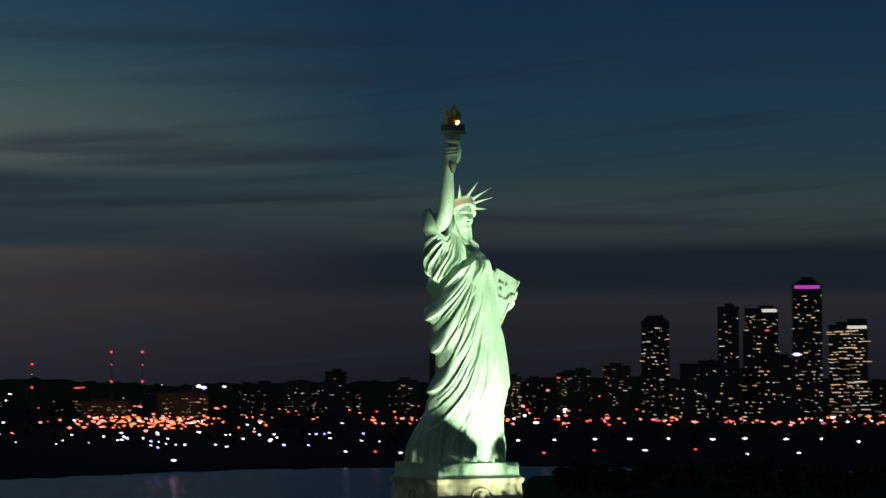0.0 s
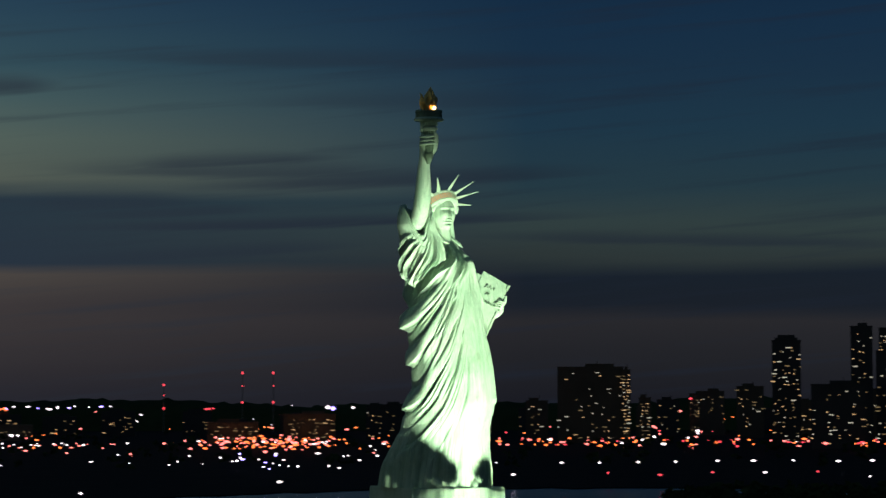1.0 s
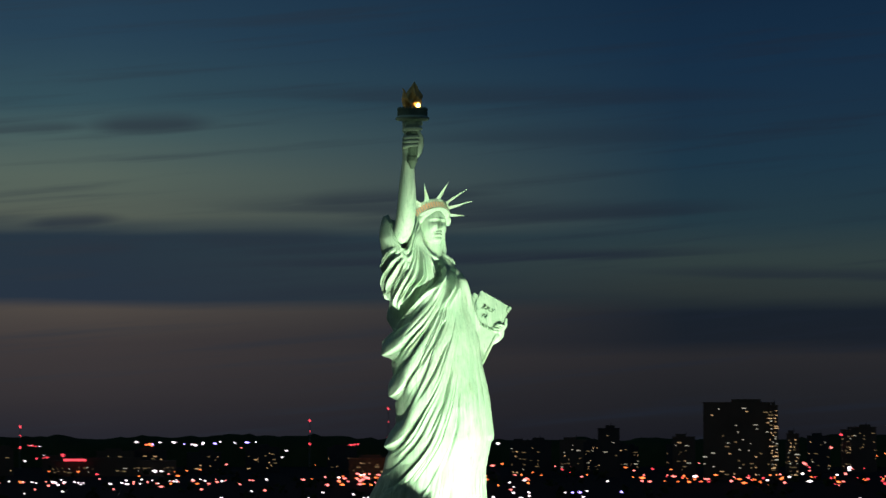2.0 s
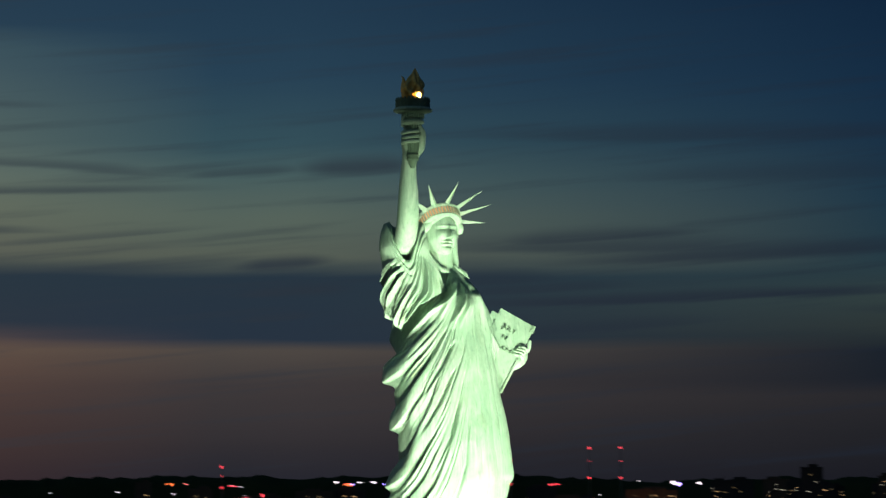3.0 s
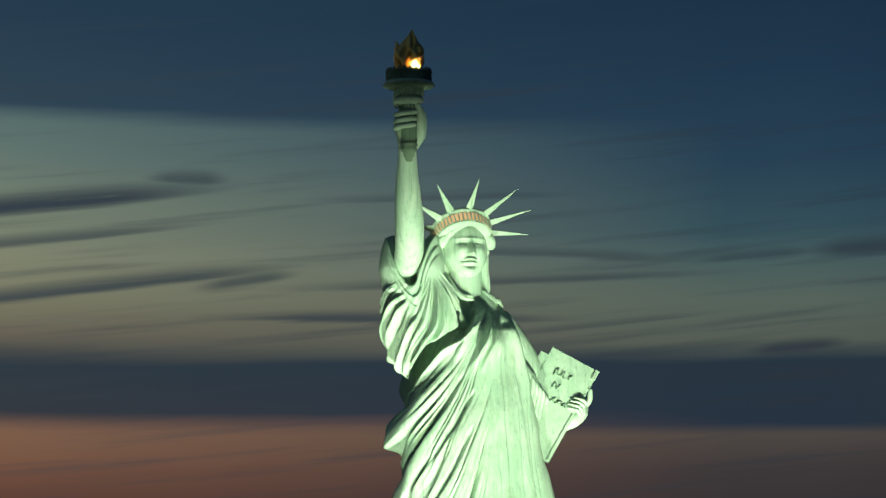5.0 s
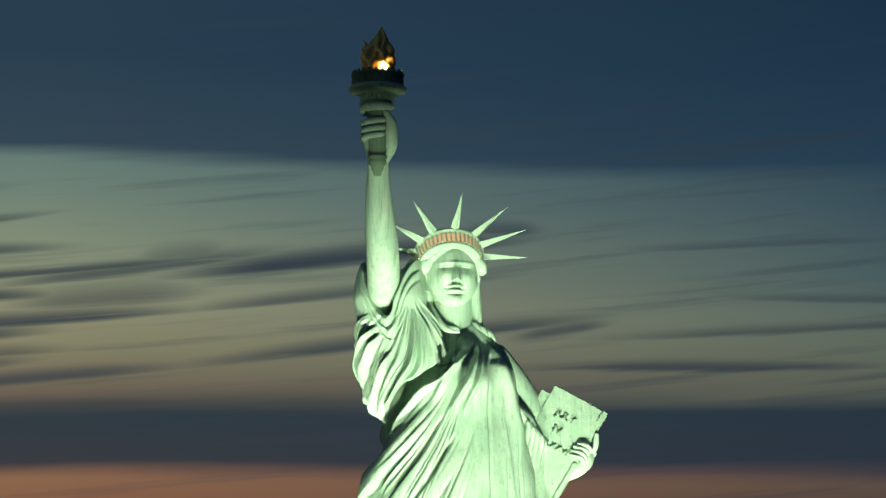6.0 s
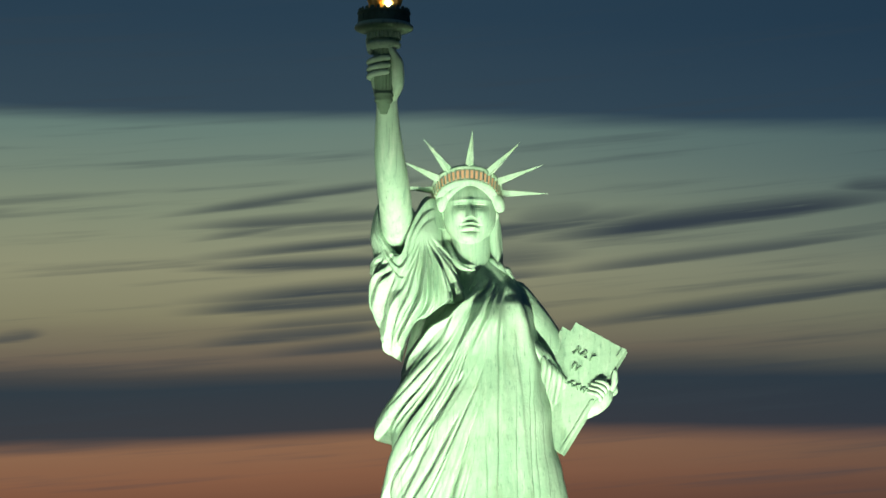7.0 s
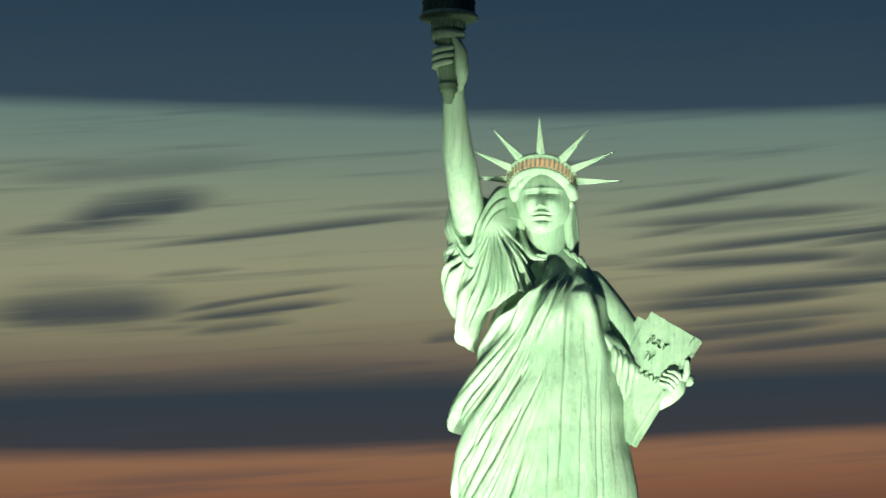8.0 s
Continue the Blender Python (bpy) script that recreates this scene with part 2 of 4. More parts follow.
# ---------------------------------------------------------------- mesh helpers
def mesh_of(name, verts, faces, mats, slots=None, smooth=False):
    me = bpy.data.meshes.new(name)
    me.from_pydata([tuple(v) for v in verts], [], [tuple(f) for f in faces])
    for m in mats:
        me.materials.append(m)
    if slots is not None:
        me.polygons.foreach_set("material_index", slots)
    if smooth:
        me.polygons.foreach_set("use_smooth", smooth if isinstance(smooth, list) else [True] * len(me.polygons))
    me.update()
    return me


def part(name, me, parent, label=""):
    ob = new(name, me)
    ob.parent = parent
    return tagged(ob, label)


def thing(name, label, category, group="", kind=""):
    return tagged(new(name), label, category, group, kind)


class Sculpt:
    """Gathers surfaces into one mesh."""

    def __init__(self):
        self.verts, self.faces, self.slots, self.round, self.count = [], [], [], [], 0

    def grid(self, p, slot=0, wrap=True, flip=False):
        """A sheet of points p[row, column]; wrap: its columns close to a ring."""
        rows, cols = p.shape[:2]
        ids = np.arange(rows * cols).reshape(rows, cols) + self.count
        right = np.roll(ids, -1, 1) if wrap else ids[:, 1:]
        left = ids if wrap else ids[:, :-1]
        f = np.stack([left[:-1], right[:-1], right[1:], left[1:]], -1).reshape(-1, 4)
        if flip:
            f = f[:, ::-1]
        self.verts.append(p.reshape(-1, 3))
        self.faces.extend(f.tolist())
        self.slots.extend([slot] * len(f))
        self.round.extend([True] * len(f))
        self.count += rows * cols

    def loose(self, verts, faces, slot=0):
        self.verts.append(np.asarray(verts, float))
        self.faces.extend([[i + self.count for i in f] for f in faces])
        self.slots.extend([slot] * len(faces))
        self.round.extend([False] * len(faces))
        self.count += len(verts)

    def tube(self, points, radii, n=20, slot=0, cap=True, squash=1.0):
        """A round limb along points with a radius at each, rounded off at its ends."""
        pts, rad = np.array(points, float), np.array(radii, float)
        s = np.linspace(0, len(pts) - 1, (len(pts) - 1) * 6 + 1)
        k = np.arange(len(pts))
        pts, rad = np.stack([smooth_at(s, k, pts[:, i]) for i in range(3)], 1), smooth_at(s, k, rad)
        if cap:
            a, b = pts[0] - pts[1], pts[-1] - pts[-2]
            a, b = a / np.linalg.norm(a), b / np.linalg.norm(b)
            turn = np.radians([80, 55, 28])
            lead = np.array([pts[0] + a * rad[0] * np.sin(q) for q in turn])
            tail = np.array([pts[-1] + b * rad[-1] * np.sin(q) for q in turn[::-1]])
            pts = np.concatenate([lead, pts, tail])
            rad = np.concatenate([rad[0] * np.cos(turn), rad, rad[-1] * np.cos(turn[::-1])])
        way = np.gradient(pts, axis=0)
        way /= np.linalg.norm(way, axis=1)[:, None]
        ref = np.array((0, 1.0, 0)) if abs(way[:, 1]).max() < 0.9 else np.array((1.0, 0, 0))
        side = np.cross(way, ref)
        side /= np.linalg.norm(side, axis=1)[:, None]
        up = np.cross(side, way)
        ang = np.linspace(0, 2 * np.pi, n, endpoint=False)
        ring = side[:, None] * np.cos(ang)[None, :, None] + squash * up[:, None] * np.sin(ang)[None, :, None]
        self.grid(pts[:, None] + ring * rad[:, None, None], slot)

    def lathe(self, profile, centre, n=48, slot=0, flute=0.0, flutes=0):
        """A turned shape from (height, radius) pairs about an upright axis."""
        z, r = np.array(profile, float).T
        ang = np.linspace(0, 2 * np.pi, n, endpoint=False)
        rr = r[:, None] * (1 + flute * np.cos(ang * flutes))[None]
        p = np.stack([centre[0] + rr * np.cos(ang), centre[1] + rr * np.sin(ang), np.repeat(z[:, None], n, 1) + 0 * rr], -1)
        self.grid(p, slot)

    def box(self, centre, axes, slot=0, taper=1.0):
        """A block with half axes; taper shrinks its far end along the third."""
        c, (a, b, d) = np.array(centre, float), [np.array(v, float) for v in axes]
        v = [c + s * a * (taper if u > 0 else 1) + t * b * (taper if u > 0 else 1) + u * d for u in (-1, 1) for t in (-1, 1) for s in (-1, 1)]
        self.loose(v, [(0, 2, 3, 1), (4, 5, 7, 6), (0, 1, 5, 4), (2, 6, 7, 3), (0, 4, 6, 2), (1, 3, 7, 5)], slot)

    def mesh(self, name, mats, smooth=True):
        return mesh_of(name, np.concatenate(self.verts), self.faces, mats, self.slots, self.round if smooth else False)


def smooth_at(x, xs, ys):
    """A smooth curve through (xs, ys), without overshoot, at x."""
    xs, ys, x = np.asarray(xs, float), np.asarray(ys, float), np.asarray(x, float)
    d = np.diff(ys) / np.diff(xs)
    m = np.concatenate([[d[0]], np.where(d[:-1] * d[1:] > 0, 2 * d[:-1] * d[1:] / (d[:-1] + d[1:] + 1e-12), 0), [d[-1]]])
    i = np.clip(np.searchsorted(xs, x) - 1, 0, len(xs) - 2)
    h = xs[i + 1] - xs[i]
    u = np.clip((x - xs[i]) / h, 0, 1)
    return ys[i] * (1 + 2 * u) * (1 - u) ** 2 + m[i] * h * u * (1 - u) ** 2 + ys[i + 1] * u**2 * (3 - 2 * u) + m[i + 1] * h * u**2 * (u - 1)


def ease(v, a, b):
    u = np.clip((v - a) / (b - a), 0, 1)
    return u * u * (3 - 2 * u)


def wave(x, y, seed=0):
    """A smooth wandering value from -1 to 1."""
    r = np.random.RandomState(seed)
    out = 0.0
    for i in range(5):
        a, b, c = r.uniform(-1, 1), r.uniform(-1, 1), r.uniform(0, 6.28)
        out = out + np.sin((a * x + b * y) * (1.0 + 0.5 * i) + c) / (1.0 + 0.6 * i)
    return out / 2.2


def swags(level, tips, gap):
    """Folds of uneven size: at each (level, depth) the cloth stands out, sinks back slowly after it and leaps out at the next, gap wide."""
    xs, ys = [tips[0][0] - 3 * gap, tips[0][0] - gap], [0.0, 0.0]
    for i, (at, deep) in enumerate(tips):
        after = tips[i + 1][0] if i + 1 < len(tips) else at + 6 * gap
        xs += [at, at + 0.5 * (after - gap - at), after - gap]
        ys += [deep, 0.62 * deep, -0.4 * deep]
    return smooth_at(level, xs, ys)


def stroke(x, z, line, wide):
    """Nearness, 0 to 1, to a bent line of (x, z) places."""
    best, done = np.full(x.shape, 1e9), np.zeros(x.shape)
    parts = list(zip(line[:-1], line[1:]))
    for i, ((x0, z0), (x1, z1)) in enumerate(parts):
        u = np.clip(((x - x0) * (x1 - x0) + (z - z0) * (z1 - z0)) / ((x1 - x0) ** 2 + (z1 - z0) ** 2), 0, 1)
        off = np.hypot(x - x0 - u * (x1 - x0), z - z0 - u * (z1 - z0))
        done = np.where(off < best, (i + u) / len(parts), done)
        best = np.minimum(best, off)
    return np.exp(-((best / wide) ** 2)) * ease(done, 0.0, 0.25) * ease(1 - done, 0.0, 0.4)


def pleat(phase, sharp=0.5):
    """Cloth folds: broad rounded ridges parted by narrow grooves, 0 to 1."""
    return np.abs(np.sin(phase)) ** sharp


def table(z, rows):
    rows = np.array(rows, float)
    rows = rows[np.argsort(rows[:, 0])]
    return [smooth_at(z, rows[:, 0], rows[:, i]) for i in range(1, rows.shape[1])]


# ---------------------------------------------------------------- the statue, one mesh
st = Sculpt()
FEET = 47.0

# robed body: height, centre x and y, half width, half depth in front and behind
BODY = [
    (47.0, 0.0, 1.0, 6.3, 5.9, 5.5), (50.0, -0.1, 0.2, 5.9, 5.5, 4.6), (53.0, 0.2, -0.8, 5.5, 4.8, 3.8), (57.0, 0.6, -1.8, 5.4, 4.2, 3.0),
    (60.0, 0.4, -1.9, 5.25, 4.0, 3.0), (63.0, 0.2, -1.6, 5.2, 3.9, 3.2), (66.0, 0.0, -1.2, 5.1, 3.8, 3.4), (68.5, 0.05, -0.9, 4.65, 3.5, 3.3),
    (71.0, 0.05, -0.7, 4.15, 3.1, 3.0), (73.1, 0.15, -0.5, 3.65, 2.75, 2.7), (73.9, 0.1, -0.4, 3.25, 2.0, 2.5), (75.0, 0.0, -0.3, 2.65, 1.35, 2.2), (76.2, 0.0, -0.3, 1.2, 0.9, 1.2),
]
rows, cols = 640, 700
z = np.repeat(np.linspace(47.0, 76.2, rows)[:, None], cols, 1)
# more columns in front, where the cloth is finest
u = np.linspace(-1, 1, cols, endpoint=False)
turn = np.repeat((np.pi * (0.72 * u + 0.28 * u**3))[None], rows, 0)
cx, cy, rx, rf, rb = table(z, BODY)
deg = np.degrees(turn)
around = turn * 5.0
lift = np.zeros_like(z)
# the mantle hangs in swags from the left shoulder to the right hip: drop names the height at which each fold line ends on the hip
along = np.clip(around + 8.2, 0.0, 30.0)
near_top = np.minimum((along / 10.6) ** 2, 0.93)
wander = 0.35 * wave(around * 0.7, z * 0.35, 3)
drop = (z - 76.6 * near_top) / (1 - near_top) + wander
near_hip = np.minimum((along / 12.2) ** 2, 0.90)
drop2 = (z - 77.0 * near_hip) / (1 - near_hip) + wander
upper = ease(drop, 56.0, 60.0) * (1 - ease(deg, 4, 26))
left_more = 0.04 + 0.96 * ease(-deg, 10, 62)
back = 1 - ease(np.abs(deg), 120, 160)
hip = 1 - 0.85 * ease(-deg, 42, 72)
fold = swags(-drop + 0.25 * wave(around * 0.9, z * 0.5, 5), [(-67.3, 0.35), (-64.6, 0.8), (-62.6, 0.4), (-60.2, 0.9), (-57.4, 0.8)], 0.34)
lift += 0.75 * back * upper * left_more * hip * fold
lower = (1 - ease(drop, 56.0, 60.0)) * (1 - ease(deg, 4, 26)) * ease(z, 48.5, 52.0)
fold = swags(-drop2 + 0.3 * wave(around * 0.7, z * 0.5, 6), [(-63.0, 0.5), (-59.6, 0.75), (-55.2, 1.0), (-53.2, 0.3), (-50.2, 0.9), (-43.0, 0.8)], 0.38)
lift += 0.75 * back * lower * left_more * hip * fold
# creases that gather at the left shoulder and fan over the breast
fx = cx + rx * np.sin(turn)
ahead = ease(np.cos(turn), 0.0, 0.3)
for line, wide, out in ((((1.5, 74.9), (0.0, 72.9), (-1.1, 70.8)), 0.18, 0.55), (((1.75, 74.9), (0.95, 72.3), (-0.3, 69.7)), 0.17, 0.6), (((1.95, 74.8), (1.45, 72.3), (0.6, 69.8)), 0.15, 0.45),
                        (((2.2, 74.8), (2.0, 72.6), (1.8, 70.8)), 0.16, 0.25), (((1.2, 75.0), (-0.6, 73.4), (-1.9, 71.9)), 0.16, 0.2), (((1.9, 75.1), (2.8, 73.8), (3.4, 71.8), (3.95, 69.4), (4.4, 65.5)), 0.34, 0.5),
                        (((-0.2, 70.4), (-1.9, 67.9), (-3.9, 65.0)), 0.10, -0.34), (((0.4, 69.2), (-1.2, 66.6), (-3.5, 63.2)), 0.11, -0.45), (((0.3, 67.0), (-1.4, 63.6), (-3.4, 60.3)), 0.11, -0.42), (((0.6, 64.5), (-0.6, 60.5), (-2.6, 56.5)), 0.11, -0.36),
                        (((2.15, 73.2), (2.35, 69.0), (2.5, 64.0), (2.4, 60.0)), 0.09, -0.14), (((2.6, 62.5), (2.75, 57.0), (2.6, 51.0)), 0.12, -0.06),
                        (((1.0, 63.0), (0.6, 58.0), (-0.8, 53.0)), 0.14, -0.22)):
    lift += ahead * out * stroke(fx, z, line, wide)
# thin sharp creases between the swags, each broken off along its way
crease = random.Random(17)
for k in range(20):
    level, shift, reach = 47.5 + 1.09 * k + crease.uniform(-0.5, 0.5), crease.uniform(-56, -2), crease.uniform(12, 26)
    line = (drop if level > 57 else drop2) + 0.30 * wave(around * 0.8, z * 0.4, 70 + k) - level
    here = np.exp(-(((deg - shift) / reach) ** 2)) * ease(z, 48.5, 50.5) * (1 - ease(z, 73.5, 75.0))
    cut = np.where(line > 0, np.exp(-((line / 0.34) ** 2)), np.exp(-((line / 0.09) ** 2)))
    lift -= crease.uniform(0.08, 0.32) * cut * here
# fine upright pleats between waist and hem on the left
for k in range(8):
    a0, top, deep = 18 + 8.0 * k + crease.uniform(-3, 3), crease.uniform(54, 72), crease.uniform(0.03, 0.10)
    off = deg - a0 - 3.0 * wave(z * 0.15, z * 0.05, 100 + k) - 0.35 * (z - 60.0)
    lift -= deep * np.where(off > 0, np.exp(-((off / 2.2) ** 2)), np.exp(-((off / 0.55) ** 2))) * ease(top - z, 0.0, 4.0) * ease(z, 47.5, 50.0) * ease(top - 17.0 - z, -4.0, -8.0)
# upright folds down the left side: where they start and end, depth, width
for a0, a1, deep, wide in ((46, 52, 0.3, 2.6), (69, 70, 0.45, 2.8), (80, 78, 0.3, 2.4)):
    line = a1 + (a0 - a1) * (z - 47.0) / 26.0 + 2.2 * wave(z * 0.22, z * 0.07, a0 + 60)
    off = (deg - line) / wide
    lift += 0.22 * deep * np.where(off < 0, np.exp(-(off / 2.2) ** 2), np.exp(-(off / 0.7) ** 2)) * ease(73.5 - z, 0, 3.0) * np.clip(0.55 + 0.8 * wave(z * 0.25, deg * 0.0, a0 + 90), 0, 1.2)
lift -= 0.12 * ease(deg, 24, 40)
lift += 0.65 * np.exp(-(((deg - 98) / 24.0) ** 2)) * ease(z, 56.2, 56.8) * (1 - ease(z, 61.0, 66.0))
hem = 1 - ease(z, 48.5, 54.5)
lift += hem * (0.50 * pleat(deg * 0.16 + 0.8 * wave(deg * 0.04, z * 0.2, 21), 0.6) + 0.18 * pleat(deg * 0.43 + wave(deg * 0.1, z * 0.3, 22), 0.7))
lift -= 0.30 * (1 - ease(z, 50.0, 54.5)) * (1 - pleat(deg * 0.27 + 0.9 * wave(deg * 0.09, z * 0.12, 23), 0.3)) * ease(deg, -35, -15) * (1 - ease(deg, 60, 75))
# lips of the swags on the right hip, flaring out and breaking off below
for lip, reach, out in ((65.4, 46.0, 1.2), (61.0, 44.0, 0.9), (56.0, 48.0, 0.75)):
    above = (drop if lip > 58 else drop2) - lip
    swag = np.where(above > 0, np.clip(1 - (np.maximum(above, 0) / 2.3) ** 2, 0, 1), np.exp(-(np.minimum(above, 0) / 0.25) ** 2))
    lift += out * swag * np.exp(-((deg + 84.0) / reach) ** 2)
# the mantle's upper edge stands proud of the shadowed cloth under the right arm
edge = smooth_at(deg, [-180.0, -95.0, -66.0, -28.0, -3.0], [66.0, 66.9, 69.0, 69.5, 68.2])
span_left = ease(-deg, -14, 8) * (1 - ease(-deg, 90, 108))
lift -= ease(drop - edge, 0.0, 0.3) * span_left * (1.2 + 0.25 * ease(-deg, 70, 20) - 0.3 * ease(near_top, 0.3, 0.7))
lift += 0.3 * np.exp(-((drop - edge + 0.22) / 0.3) ** 2) * span_left
lift += 0.95 * np.exp(-((deg + 112) / 17.0) ** 2) * ease(z, 67.5, 69.5) * (1 - ease(z, 72.0, 74.0))
# the bent right knee and the striding leg under the cloth
lift += 0.45 * np.exp(-((deg - 14) / 20.0) ** 2 - ((z - 58.0) / 4.5) ** 2)
lift += 0.2 * np.exp(-((deg - 62) / 16.0) ** 2) * ease(z, 56.6, 57.2) * (1 - ease(z, 57.2, 66.0))
# breast
lift += 0.45 * np.exp(-((deg - 16) / 17.0) ** 2 - ((z - 72.2) / 1.1) ** 2) + 0.35 * np.exp(-((deg + 28) / 16.0) ** 2 - ((z - 72.6) / 1.1) ** 2)
lift += 0.05 * wave(around * 2.0, z * 2.0, 31)
lift *= ease(76.3 - z, 0.0, 2.5) * 0.85 + 0.15
ry = np.where(np.abs(deg) < 90, rf, rb)
px = cx + (rx + lift - 0.7 * ease(-deg, 20, 80) * ease(z, 55.0, 59.0)) * np.sin(turn)
py = cy - (ry + lift) * np.cos(turn)
pz = z + 0.0 * lift
# broken lower edge of the hem over the feet
pz = pz + hem * 0.25 * wave(deg * 0.2, deg * 0.05, 41) * ease(z, 47.0, 48.0)
st.grid(np.stack([px, py, pz], -1), 0, True, True)

# sleeve of the raised right arm: height, centre x and y, half width, half depth
SLEEVE = [
    (69.6, -3.75, -1.3, 0.4, 0.7), (70.6, -3.6, -1.35, 0.95, 1.3), (72.0, -3.15, -1.4, 1.7, 1.85), (73.3, -2.75, -1.5, 2.5, 2.25), (75.0, -3.1, -1.5, 2.5, 2.2),
    (77.3, -3.6, -1.5, 2.3, 2.05), (78.6, -3.65, -1.35, 2.1, 1.9), (80.1, -3.6, -1.2, 1.65, 1.6),
]
rows, cols = 280, 420
turn = np.repeat(np.linspace(-np.pi, np.pi, cols, endpoint=False)[None], rows, 0)
deg = np.degrees(turn)
v = np.repeat(np.linspace(0, 1, rows)[:, None], cols, 1)
rim = 79.8 - 3.7 * np.exp(-((deg + 12.0) / 34.0) ** 2) - 0.5 * ease(np.abs(deg), 120, 180) + 0.12 * wave(deg * 0.09, deg * 0.02, 51)
low = 70.1 + 3.1 * ease(deg, -45, 55) + 1.2 * ease(-deg, 70, 130) + 2.6 * ease(-deg, 120, 180) + 0.7 * ease(deg, 55, 170) + 0.22 * np.sin(np.radians(deg * 9.0)) * ease(60 - deg, 0, 40)
z = low + (rim - low) * v
cx, cy, rx, ry = table(z, SLEEVE)
# folds fan out from the top of the shoulder; the cloth rolls over below the rim
arc = turn * 2.5
far = np.hypot(77.8 - z, 1.7 - arc)
fan = np.degrees(np.arctan2(77.8 - z, 1.7 - arc)) + 3.0 * wave(arc * 0.8, z * 0.6, 53) + 14.0 * ease(1.5 - far, 0.0, 1.5)
lift = 0.80 * swags(fan, [(27.0, 0.5), (34.0, 0.35), (40.0, 1.0), (47.0, 0.8), (52.0, 0.3), (60.0, 0.9), (66.0, 0.4), (75.0, 0.8), (83.0, 0.45), (93.0, 0.7), (108.0, 0.5), (130.0, 0.6)], 3.2) * ease(far, 0.5, 3.2)
lift += 0.22 * swags(fan + 2.0 * wave(arc * 2, z, 54), [(24.0, 0.7), (30.5, 1.0), (37.0, 0.6), (43.5, 0.9), (56.0, 1.0), (63.0, 0.7), (70.0, 0.9), (79.0, 1.0), (88.0, 0.8), (100.0, 0.8), (118.0, 0.8)], 2.0) * ease(far, 1.0, 3.0)
below = rim - z + 0.12 * wave(deg * 0.05, z * 0.8, 56)
under = ease(deg, -62, -35) * (1 - ease(deg, 35, 70))
lift *= 1 - under * (1 - ease(below, 1.2, 3.8))
lift += 0.16 * swags(below, [(0.15, 0.7), (0.85, 0.8), (1.5, 0.35)], 0.14) * under * (1 - ease(below, 1.0, 2.4))
for k in range(16):
    at_fan, deep = 22 + 6.4 * k + crease.uniform(-2, 2), crease.uniform(0.10, 0.26)
    off = fan + 2.5 * wave(arc * 1.2, z * 0.9, 120 + k) - at_fan
    lift -= deep * np.where(off > 0, np.exp(-((off / 2.6) ** 2)), np.exp(-((off / 0.8) ** 2))) * ease(far, 0.8, 2.4) * (0.45 + 0.55 * wave(far * 1.3, fan * 0.03, 140 + k))
lift *= 1 - 0.6 * ease(z, 75.6, 76.6) * ease(-deg, 20, 45)
lift -= 0.14 * (1 - ease(z, 76.5, 77.5))
drop = deg * 0.075 + 0.6 * wave(z * 0.4, deg * 0.02, 55)
down = 1 - ease(z, 71.0, 73.0)
lift = lift + down * (0.16 * pleat(drop * 1.9, 0.5) + 0.08 * pleat(drop * 5.3, 0.6) - 0.12)
lift = lift * ease(v, 0.0, 0.05) - 0.25 * (1 - ease(v, 0.0, 0.03)) - 0.35 * ease(v, 0.975, 1.0)
p = np.stack([cx + (rx + lift) * np.sin(turn), cy - (ry + lift) * np.cos(turn), z], -1)
st.grid(p, 0, True, True)
# the inner faces of the sleeve at its rim and hem
mid = p[-1].mean(0)
st.grid(np.stack([p[-1], p[-1] + (mid - p[-1]) * 0.1 + [0, 0, -0.2], p[-1] + (mid - p[-1]) * 0.25 + [0, 0, -1.6], p[-1] + (mid - p[-1]) * 0.95 + [0, 0, -2.0]]), 0, True, True)
mid = p[0].mean(0)
st.grid(np.stack([p[0] + (mid - p[0]) * 0.9 + [0, 0, 1.2], p[0] + (mid - p[0]) * 0.25 + [0, 0, 0.7], p[0]]), 0, True, True)

# raised right arm, hand and torch
st.tube([(-3.6, -0.8, 76.2), (-4.05, -2.2, 77.3), (-3.97, -3.3, 78.6), (-4.0, -3.95, 80.0), (-4.13, -4.5, 81.8), (-4.2, -4.75, 83.6), (-4.2, -5.0, 85.0), (-4.18, -5.3, 86.0)],
        [0.8, 0.92, 0.98, 0.97, 0.88, 0.72, 0.62, 0.75], 40)
st.tube([(-4.02, -4.72, 79.6), (-4.15, -5.2, 81.3), (-4.22, -5.38, 83.0)], [0.03, 0.09, 0.04], 10)
TX, TY = -4.17, -6.02
st.tube([(-4.2, -5.45, 85.3), (-4.2, -5.5, 86.3), (-4.15, -5.45, 87.5)], [0.62, 0.85, 0.7], 24)
st.tube([(-3.75, -5.35, 85.2), (-3.42, -5.75, 86.0), (-3.35, -6.1, 87.0), (-3.62, -6.35, 87.75)], [0.3, 0.42, 0.36, 0.2], 18)
for i, (fz, length) in enumerate(((86.42, 0.8), (86.82, 1.0), (87.26, 1.0))):
    ring = [(TX + 0.78 * math.sin(a) - 0.06, TY - 0.70 * math.cos(a) + 0.12, fz + 0.1 * math.sin(a)) for a in (-2.2, -1.5, -0.8, -0.1, 0.5 * length + 0.1)]
    st.tube(ring, [0.22, 0.21, 0.19, 0.19, 0.16], 14)
st.tube([(-4.95, -5.9, 87.9), (-5.0, -6.1, 88.4), (-4.75, -6.45, 88.75)], [0.26, 0.24, 0.16], 14)
